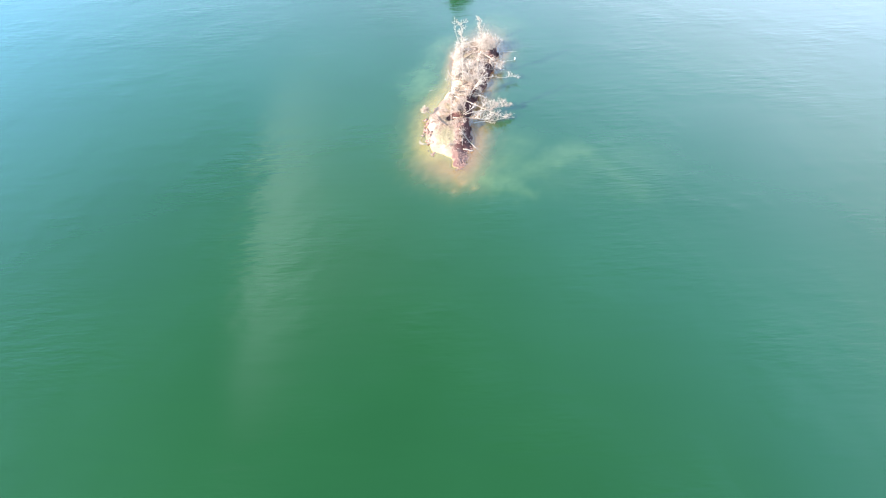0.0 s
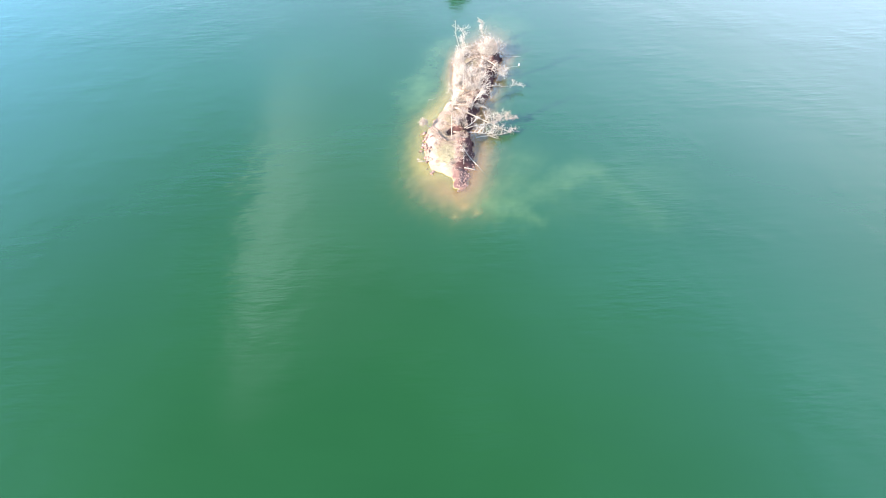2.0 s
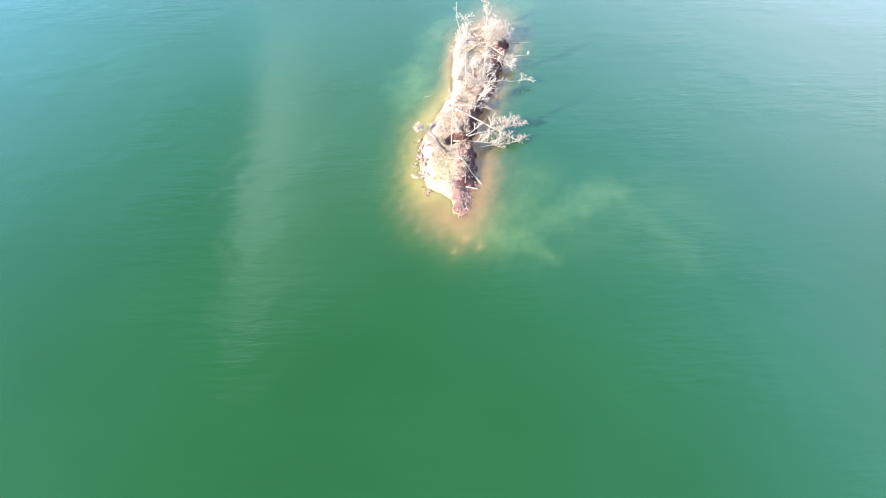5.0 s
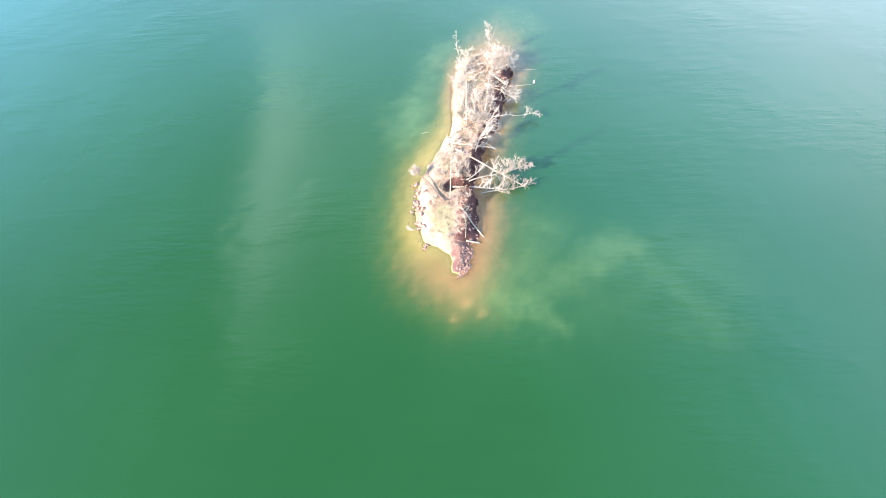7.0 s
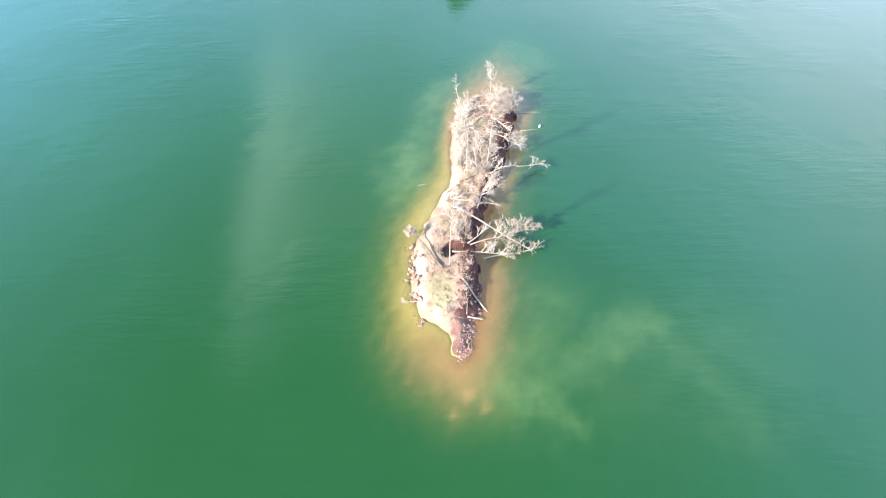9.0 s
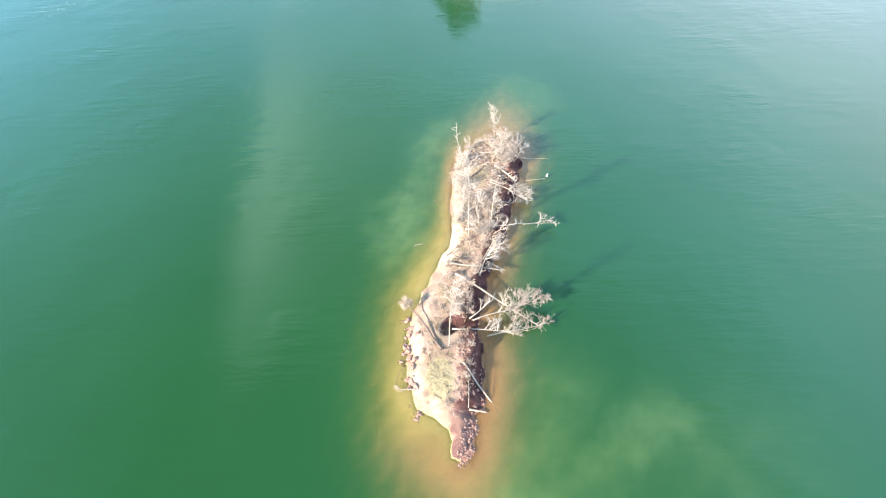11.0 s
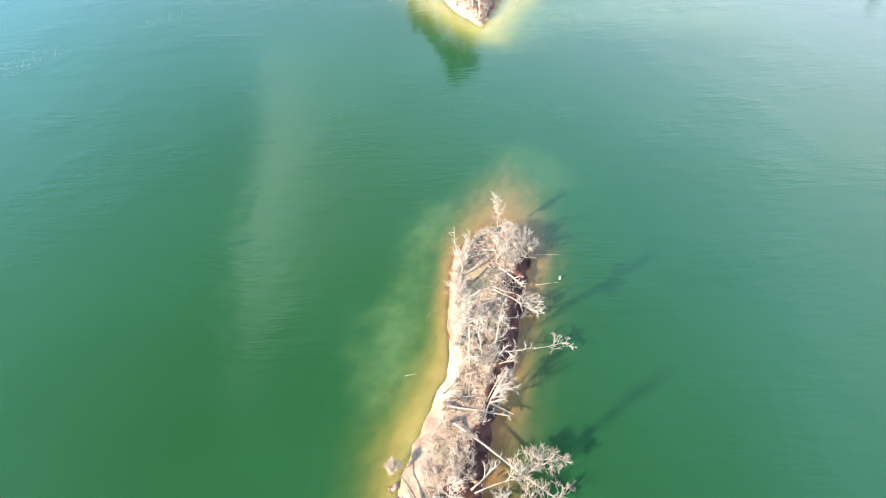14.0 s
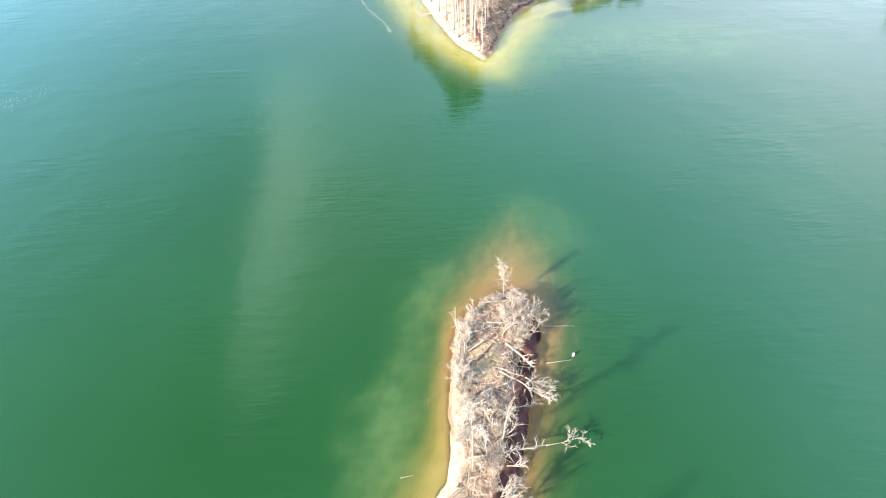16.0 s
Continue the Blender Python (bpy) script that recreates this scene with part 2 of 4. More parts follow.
def make_water():
    """Turbid green lake water: silt near the shores, clear only in the shallows, rippled surface."""
    m, nodes, links, out = material("lake_water")
    geo = nodes.new("ShaderNodeNewGeometry")
    pos = geo.outputs["Position"]

    def attribute(name):
        a = nodes.new("ShaderNodeAttribute")
        a.attribute_name = name
        return a.outputs["Fac"]
    depth, silt = attribute("depth"), attribute("silt")
    cloudy = noise_node(nodes, links, pos, 0.16, 4, 0.6)
    wisps = noise_node(nodes, links, pos, 0.45, 4, 0.6)
    body = mixed(nodes, links, ranged(nodes, links, noise_node(nodes, links, pos, 0.035, 3), 0.35, 0.65), (0.0062, 0.0362, 0.0108), (0.0078, 0.0416, 0.0134))
    silted = maths(nodes, links, "MULTIPLY", silt, ranged(nodes, links, maths(nodes, links, "ADD", cloudy, wisps), 0.75, 1.2, 0.7, 1.0))
    shallow = maths(nodes, links, "POWER", 2.718, maths(nodes, links, "MULTIPLY", depth, -1.7))
    shallow.node.use_clamp = True
    ochre = attribute("ochre")
    body = mixed(nodes, links, silted, body, mixed(nodes, links, maths(nodes, links, "MULTIPLY", ochre, 0.85), mixed(nodes, links, shallow, mixed(nodes, links, attribute("rose"), (0.175, 0.165, 0.050), (0.27, 0.165, 0.085)), (0.52, 0.265, 0.115)), mixed(nodes, links, maths(nodes, links, "POWER", shallow, 2.5), (0.43, 0.345, 0.036), (0.74, 0.63, 0.24))))
    drift = maths(nodes, links, "MULTIPLY", attribute("plume"), ranged(nodes, links, maths(nodes, links, "ADD", cloudy, wisps), 0.75, 1.2, 0.45, 1.0))
    body = mixed(nodes, links, drift, body, (0.155, 0.215, 0.085))
    clear = maths(nodes, links, "POWER", 2.718, maths(nodes, links, "MULTIPLY", depth, -3.0))
    clear.node.use_clamp = True
    clear = maths(nodes, links, "MULTIPLY", clear, 0.92)
    dif = nodes.new("ShaderNodeBsdfDiffuse")
    links.new(body, dif.inputs["Color"])
    tra = nodes.new("ShaderNodeBsdfTransparent")
    tra.inputs["Color"].default_value = (1.0, 0.96, 0.82, 1)
    under = nodes.new("ShaderNodeMixShader")
    links.new(clear, under.inputs["Fac"])
    links.new(dif.outputs[0], under.inputs[1])
    links.new(tra.outputs[0], under.inputs[2])
    # ripples: long crests across the view, in gusts
    r1 = noise_node(nodes, links, pos, 1.0, 2, 0.5, (0.30, 1.2, 1), 4)
    r2 = noise_node(nodes, links, pos, 1.0, 2, 0.5, (0.7, 3.4, 1), -7)
    r3 = noise_node(nodes, links, pos, 1.0, 2, 0.5, (0.10, 0.42, 1), 9)
    gust = ranged(nodes, links, noise_node(nodes, links, pos, 0.075, 3), 0.46, 0.66, 0.14, 1.5)
    h = maths(nodes, links, "ADD", maths(nodes, links, "MULTIPLY", r1, 0.034), maths(nodes, links, "MULTIPLY", r2, 0.013))
    h = maths(nodes, links, "ADD", maths(nodes, links, "MULTIPLY", h, gust), maths(nodes, links, "MULTIPLY", r3, 0.022))
    bp = nodes.new("ShaderNodeBump")
    bp.inputs["Strength"].default_value, bp.inputs["Distance"].default_value = 1.0, 1.0
    links.new(h, bp.inputs["Height"])
    soft_bp = nodes.new("ShaderNodeBump")
    soft_bp.inputs["Strength"].default_value, soft_bp.inputs["Distance"].default_value = 1.0, 1.0
    swell = maths(nodes, links, "ADD", maths(nodes, links, "MULTIPLY", r1, 0.024), maths(nodes, links, "MULTIPLY", r3, 0.040))
    links.new(swell, soft_bp.inputs["Height"])
    links.new(soft_bp.outputs["Normal"], dif.inputs["Normal"])
    fre = nodes.new("ShaderNodeFresnel")
    fre.inputs["IOR"].default_value = 1.40
    links.new(bp.outputs["Normal"], fre.inputs["Normal"])
    glo = nodes.new("ShaderNodeBsdfGlossy")
    glo.inputs["Roughness"].default_value = 0.10
    links.new(bp.outputs["Normal"], glo.inputs["Normal"])
    mix = nodes.new("ShaderNodeMixShader")
    links.new(fre.outputs[0], mix.inputs["Fac"])
    links.new(under.outputs[0], mix.inputs[1])
    links.new(glo.outputs[0], mix.inputs[2])
    links.new(mix.outputs[0], out.inputs["Surface"])
    return m


LAND, WATER = make_land(), make_water()
MUD = surface("lake_mud", (0.07, 0.06, 0.03), (0.14, 0.11, 0.06), 0.3, 0.9, 0.2)


# ---------------------------------------------------------------- plan of the shores
ISLET = [(2.2, 44.75), (1.6, 45.1), (1.62, 46.1), (1.5, 46.9), (0.9, 47.3), (0.3, 47.75), (-0.35, 48.4), (-0.85, 49.3), (-1.05, 50.6), (-1.1, 52.0), (-1.2, 53.6), (-1.1, 55.0), (-0.5, 56.3),
         (-0.2, 57.5), (0.2, 58.4), (0.7, 59.4), (1.2, 60.6), (1.65, 61.5), (2.1, 63.0), (2.25, 64.5), (2.2, 66.0), (2.15, 67.1), (2.3, 68.6), (2.5, 70.5), (2.7, 72.5), (2.95, 73.7),
         (3.6, 74.7), (5.0, 76.1), (6.4, 77.0), (7.4, 77.3), (8.5, 76.6), (9.0, 74.9), (9.1, 73.3), (8.85, 72.2), (8.5, 70.8), (8.15, 69.0), (7.5, 67.0), (7.15, 65.6), (6.7, 63.9), (6.4, 62.4),
         (5.4, 60.4), (5.0, 58.8), (4.6, 57.3), (4.1, 55.6), (3.9, 53.9), (3.95, 52.6), (3.9, 51.2), (3.95, 49.4), (3.8, 48.2), (3.1, 47.7), (3.25, 46.9), (3.0, 45.8), (2.7, 45.0)]
SHOAL = [(1.5, 40.0), (-2.1, 42.7), (-3.6, 46.0), (-3.9, 51.5), (-3.4, 57.0), (-1.6, 61.0), (0.2, 66.0), (0.5, 70.0), (1.6, 76.0), (5.0, 82.5),
         (8.6, 86.5), (11.2, 82.0), (11.6, 74.0), (10.2, 68.0), (8.6, 63.0), (6.6, 56.0), (6.9, 51.0), (6.0, 45.5), (4.6, 40.6)]
HEADLAND = [(8.2, 118.0), (6.0, 121.3), (4.2, 124.9), (2.2, 131.3), (-0.5, 140.9), (-5, 156), (-16, 185), (-60, 260), (-200, 420), (-900, 900), (900, 900),
            (700, 200), (260, 30), (150, 55), (128, 85), (112, 118), (96, 140), (72, 156), (45, 152), (27, 143.5), (18.3, 137.2), (13.9, 132), (11.6, 126), (9.6, 120.2)]
HEAD_SHOAL = [(8.2, 113.6), (4.0, 118.0), (0.2, 124.0), (-3.0, 133), (-6.0, 143), (-12, 158), (-24, 185), (-68, 258), (-210, 430), (-920, 920), (920, 920),
              (720, 190), (262, 18), (144, 48), (118, 80), (104, 110), (90, 131), (70, 148), (47, 146), (30, 139.5), (19.5, 131.5), (13.6, 121.5), (10.5, 113)]


def shore(poly, x, y):
    """Signed distance to an outline (plus inside), and the outward direction's x at the nearest side."""
    best, side = np.full(x.shape, 1e9), np.zeros(x.shape)
    inside = np.zeros(x.shape, bool)
    n = len(poly)
    area = sum(poly[i][0] * poly[(i + 1) % n][1] - poly[(i + 1) % n][0] * poly[i][1] for i in range(n))
    s = 1 if area > 0 else -1
    for i in range(n):
        (ax, ay), (bx, by) = poly[i], poly[(i + 1) % n]
        ex, ey = bx - ax, by - ay
        t = np.clip(((x - ax) * ex + (y - ay) * ey) / (ex * ex + ey * ey), 0, 1)
        d = np.hypot(x - ax - t * ex, y - ay - t * ey)
        near = d < best
        best = np.where(near, d, best)
        side = np.where(near, s * ey / math.hypot(ex, ey), side)
        crosses = ((ay > y) != (by > y)) & (x < (bx - ax) * (y - ay) / (by - ay + 1e-12) + ax)
        inside ^= crosses
    return np.where(inside, best, -best), side


def flanks(poly, x, y):
    """Distances to the sides of an outline that face west and east."""
    n = len(poly)
    s = 1 if sum(poly[i][0] * poly[(i + 1) % n][1] - poly[(i + 1) % n][0] * poly[i][1] for i in range(n)) > 0 else -1
    west, east = np.full(x.shape, 1e9), np.full(x.shape, 1e9)
    for i in range(n):
        (ax, ay), (bx, by) = poly[i], poly[(i + 1) % n]
        ex, ey = bx - ax, by - ay
        t = np.clip(((x - ax) * ex + (y - ay) * ey) / (ex * ex + ey * ey), 0, 1)
        d = np.hypot(x - ax - t * ex, y - ay - t * ey)
        if s * ey > 0:
            east = np.minimum(east, d)
        else:
            west = np.minimum(west, d)
    return west, east


def waves(x, y, size, seed):
    """Smooth pseudo-random relief of about -1 to 1."""
    rng = np.random.RandomState(seed)
    total = np.zeros(x.shape)
    for k in range(9):
        a, f, p = rng.uniform(0, 6.283), rng.uniform(0.6, 1.7) / size, rng.uniform(0, 6.283)
        total += np.sin((x * math.cos(a) + y * math.sin(a)) * f * 6.283 + p)
    return total / 4.0


def grain(x, y, size, seed):
    """Uneven relief from random values on a lattice, -1 to 1."""
    u, v = x / size, y / size
    iu, iv = np.floor(u), np.floor(v)
    fu, fv = u - iu, v - iv
    fu, fv = fu * fu * (3 - 2 * fu), fv * fv * (3 - 2 * fv)

    def value(a, b):
        h = np.sin(a * 127.1 + b * 311.7 + seed * 74.7) * 43758.5453
        return h - np.floor(h)
    low = value(iu, iv) * (1 - fu) + value(iu + 1, iv) * fu
    high = value(iu, iv + 1) * (1 - fu) + value(iu + 1, iv + 1) * fu
    return 2 * (low * (1 - fv) + high * fv) - 1


def depth_between(d, ds, edge):
    """Depth outside a shore: down to edge at the rim of the shoal, then steeper."""
    out, rim = np.maximum(-d, 0), np.maximum(ds, 0)
    a = edge * (out / np.maximum(out + rim, 1e-6)) ** 1.2 + 0.25 * (np.sqrt(ds * ds + 0.8) - ds) * np.clip(out / 0.9, 0, 1)
    return a


def islet_height(x, y):
    d, _ = shore(ISLET, x, y)
    ds, _ = shore(SHOAL, x, y)
    west, east = flanks(ISLET, x, y)
    uneven = 0.10 * waves(x, y, 1.9, 3) + 0.12 * grain(x, y, 0.6, 4)
    d, west, east = d + uneven, np.maximum(west + uneven, 0), np.maximum(east + uneven, 0)
    along = np.clip((y - 44.6) / 7.0, 0, 1)
    share = np.clip(west / np.maximum(west + east, 0.05), 0, 1)
    top = 0.36 + 0.56 * along + 0.08 * waves(x, y, 2.5, 5) + 0.06 * grain(x, y, 0.9, 6) + 0.03 * grain(x, y, 0.33, 61)
    top = top + (0.22 + 0.22 * np.clip((61 - y) / 2, 0, 1)) * share * share * np.clip(along * 1.5, 0, 1)
    slope = 0.62 * (0.45 + 0.55 * np.clip((y - 44) / 4, 0, 1))
    beach = top * (1 - np.exp(-west * slope / np.maximum(top, 0.2) * 1.25))
    cliff = top * (0.12 * np.clip(east / 0.3, 0, 1) + 0.88 * np.clip((east - 0.12 - 0.25 * np.clip((61 - y) / 2, 0, 1) * np.clip(np.abs(y - 52.6) - 0.5, 0, 1)) / (0.35 + 0.5 * np.clip(np.abs(y - 52.6) - 0.6, 0, 1)) + 0.3 * np.clip((y - 60) / 3, 0, 1) * np.clip((73 - y) / 2, 0, 1), 0, 1))
    gap = beach - cliff
    up = 0.5 * (beach + cliff - np.sqrt(gap * gap + 0.004)) + 0.03 * np.clip(d * 4, 0.1, 1)
    near = np.clip(1.6 - east, 0.25, 1) * np.clip(d * 4, 0, 1)
    up = up + near * (0.07 * grain(x, y, 0.5, 62) + 0.06 * grain(x, y, 0.28, 63))
    pit = 0.85 * np.exp(-((((x - 1.85 - 0.3 * (y - 54)) / 0.6) ** 2 + ((y - 54.05) / 0.7) ** 2) ** 2))
    gully = 0.95 * np.exp(-(((y - 54.1 - 0.05 * (x - 1.7)) / 0.5) ** 2) ** 2) * np.clip((x - 1.6) * 2, 0, 1) * np.clip((5.0 - x), 0, 1)
    notch = 0.55 * np.exp(-((((x - 7.4) / 0.75) ** 2 + ((y - 69.9) / 0.9) ** 2) ** 2))
    up = np.maximum(up - np.maximum(np.maximum(pit, gully), notch), np.minimum(up, 0.12))
    down = -depth_between(d, ds, 0.75) * (1 + 0.12 * waves(x, y, 1.2, 8)) - 0.01
    down = down * (1 + 0.3 * np.clip((y - 61) / 4, 0, 1) * np.clip((75 - y) / 2, 0, 1) * np.clip(2.8 + (y - 61) * 0.2 - x, 0, 1))
    for cx, cy, r, h in ((1.65, 40.9, 0.38, 0.36), (3.75, 41.3, 0.35, 0.32), (2.6, 42.2, 0.5, 0.25)):
        down = np.minimum(down + h * np.exp(-((x - cx) ** 2 + (y - cy) ** 2) / r ** 2), -0.1 * np.clip(-d * 3, 0, 1))
    return np.where(d > 0, up, down)


def headland_height(x, y):
    d, side = shore(HEADLAND, x, y)
    ds, _ = shore(HEAD_SHOAL, x, y)
    d = d + 0.25 * waves(x, y, 3.0, 13) + 0.18 * grain(x, y, 0.9, 14)
    right = np.clip(side * 1.4 + 0.3, 0, 1)
    slope = 0.5 * (1 - right) + 1.5 * right
    top = 1.3 + np.clip(d * 0.05, 0, 6) + 0.15 * waves(x, y, 4, 15)
    up = top * (1 - np.exp(-np.maximum(d, 0) * slope / 1.3))
    down = -depth_between(d, ds, 0.62) - 0.02
    return np.where(d > 0, up, down)


def lines(*runs):
    """Grid lines from runs of (from, to, step)."""
    out = []
    for a, b, step in runs:
        out += list(np.linspace(a, b, max(1, round((b - a) / step)), endpoint=False))
    return np.array(out + [runs[-1][1]])


def sheet(name, xs, ys, height, mat, keep=None, smooth=True):
    """A grid mesh over the given lines; keep(z) says which corners stay."""
    gx, gy = np.meshgrid(xs, ys)
    z = height(gx, gy)
    nx, ny = len(xs), len(ys)
    idx = np.arange(nx * ny).reshape(ny, nx)
    quads = np.stack([idx[:-1, :-1], idx[:-1, 1:], idx[1:, 1:], idx[1:, :-1]], -1).reshape(-1, 4)
    co = np.stack([gx, gy, z], -1).reshape(-1, 3)
    if keep is not None:
        ok = keep(z).reshape(-1)
        quads = quads[ok[quads].any(1)]
        used = np.unique(quads)
        remap = np.zeros(len(co), int)
        remap[used] = np.arange(len(used))
        co, quads = co[used], remap[quads]
    me = bpy.data.meshes.new(name)
    me.from_pydata(co.tolist(), [], quads.tolist())
    me.polygons.foreach_set("use_smooth", [smooth] * len(quads))
    me.materials.append(mat)
    return new(name, me), co


ground, _ = sheet("ground", lines((-4000, -200, 400), (-200, 300, 50), (300, 4000, 400)), lines((-3000, 0, 400), (0, 300, 50), (300, 4500, 400)),
                  lambda x, y: np.full(x.shape, -9.0), MUD)
tagged(ground, "muddy bed of the lake, far below the water", "lake bed", kind="structure")
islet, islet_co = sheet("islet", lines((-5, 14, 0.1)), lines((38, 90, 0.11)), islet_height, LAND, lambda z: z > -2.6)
rim, _ = shore(ISLET, islet_co[:, 0], islet_co[:, 1])
wob = waves(islet_co[:, 0], islet_co[:, 1], 1.3, 71) * 0.35
rim_west, rim_east = flanks(ISLET, islet_co[:, 0], islet_co[:, 1])
bare = np.clip((1.7 + wob - rim_east) * 2.5, 0, 1) * np.clip((54.2 - islet_co[:, 1]) * 1.2, 0, 1)
bare = np.maximum(bare, np.clip((47.6 + wob - islet_co[:, 1]) * 2, 0, 1) * np.clip((islet_co[:, 0] - 1.5) * 0.9, 0, 1) * 0.42)
humus = 0.6 * np.clip((islet_co[:, 1] - 61.5) * 0.8, 0, 1) * np.clip((rim - 0.5) * 2, 0, 1)
humus = np.maximum(humus, 0.95 * np.clip((2.2 + 2 * wob - rim_east) * 2, 0, 1) * np.clip((islet_co[:, 1] - 53) * 0.8, 0, 1))
iy = islet_co[:, 1]
green = np.clip(2.4 - 2.2 * (((islet_co[:, 0] - 1.0) / 1.0) ** 2 + ((islet_co[:, 1] - 50.0) / 1.6) ** 2) + wob, 0, 0.9)
green = np.maximum(green, np.clip(1.3 - (((islet_co[:, 0] - 4.7) / 1.1) ** 2 + ((iy - 70.2) / 1.5) ** 2) + wob, 0, 0.55))
sandy = np.clip(2.0 * rim_east / np.maximum(rim_west + rim_east, 0.1) - 0.7, 0, 1) * np.clip((65 - iy) / 4, 0.25, 1)
# strand: brightness of the sunlit west slope, painted as paler sand
strand = np.clip((iy - 59.4) * 0.8, 0, 1) * np.clip((65.3 - iy) * 0.7, 0, 1)
strip = 0.75 * np.clip((iy - 47.4) * 0.9, 0, 1) * np.clip((56.0 - iy) * 0.8, 0, 1) + 0.3 * np.clip((iy - 55) * 0.8, 0, 1) * np.clip((61 - iy) * 0.8, 0, 1)
pale = np.clip((1.1 + wob - rim_west) * 1.8, 0, 1) * np.maximum(strand, strip * np.clip((rim_west - 0.2 + 0.3 * wob) * 4, 0, 1))
pale = np.maximum(pale, 0.5 * np.clip((1.2 + wob - rim_west) * 1.8, 0, 1) * np.clip((rim_west - 0.15) * 5, 0, 1) * np.clip(iy - 65, 0, 1))
# painted shade on the east bank, measured in from its rim
shade_band = 0.9 + 0.4 * np.clip((60 - iy) / 2, 0, 1) * np.clip(np.abs(iy - 52.6) - 0.4, 0, 1) + 0.28 * np.clip((iy - 60) / 3, 0, 1) * np.clip((73 - iy) / 2, 0, 1)
bank = np.clip((shade_band + 0.5 * wob - rim_east) * 6, 0, 1) * np.clip((iy - 47.7) * 2.0, 0, 1)
# the shadow in pit and gully, painted along them as dark clay
trench_shade = np.exp(-((iy - 54.1) / 0.55) ** 4) * np.clip((islet_co[:, 0] - 1.5) * 3, 0, 1) * np.clip((5.0 - islet_co[:, 0]) * 2, 0, 1)
bank = np.maximum(bank, 0.95 * trench_shade)
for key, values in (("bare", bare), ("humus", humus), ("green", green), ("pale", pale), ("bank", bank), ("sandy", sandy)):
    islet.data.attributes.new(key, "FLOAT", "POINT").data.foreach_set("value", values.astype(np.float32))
tagged(islet, "long narrow eroded clay islet with steep bank and pale litter", "islet", kind="structure")
headland, head_co = sheet("headland", lines((-900, -60, 60), (-60, -14, 4), (-14, 34, 0.28), (34, 170, 4), (170, 900, 60)),
                    lines((15, 108, 4), (108, 150, 0.28), (150, 160, 1), (160, 260, 5), (260, 920, 60)), headland_height, LAND, lambda z: z > -3.0)
hd, _ = shore(HEADLAND, head_co[:, 0], head_co[:, 1])
hum = np.clip((head_co[:, 0] - 5.0 - 0.05 * (head_co[:, 1] - 118)) * 0.45, 0.15, 1) * np.clip((hd - 0.8) * 0.8, 0, 1)
strip = np.clip((9.0 - 0.22 * (head_co[:, 1] - 118) - head_co[:, 0]) * 0.6, 0, 1) * np.clip(4.5 - hd, 0.25, 1)
headland.data.attributes.new("pale", "FLOAT", "POINT").data.foreach_set("value", strip.astype(np.float32))
headland.data.attributes.new("sandy", "FLOAT", "POINT").data.foreach_set("value", np.ones(len(head_co), np.float32))
headland.data.attributes.new("humus", "FLOAT", "POINT").data.foreach_set("value", hum.astype(np.float32))
tagged(headland, "wooded clay headland with sandy shore beyond the islet", "headland", kind="structure")


def plume(x, y, path, width):
    """A cloud of silt along a line, softer outwards."""
    best = np.full(x.shape, 1e9)
    for (ax, ay), (bx, by) in zip(path[:-1], path[1:]):
        ex, ey = bx - ax, by - ay
        t = np.clip(((x - ax) * ex + (y - ay) * ey) / (ex * ex + ey * ey), 0, 1)
        best = np.minimum(best, np.hypot(x - ax - t * ex, y - ay - t * ey))
    return np.exp(-(best / width) ** 2)


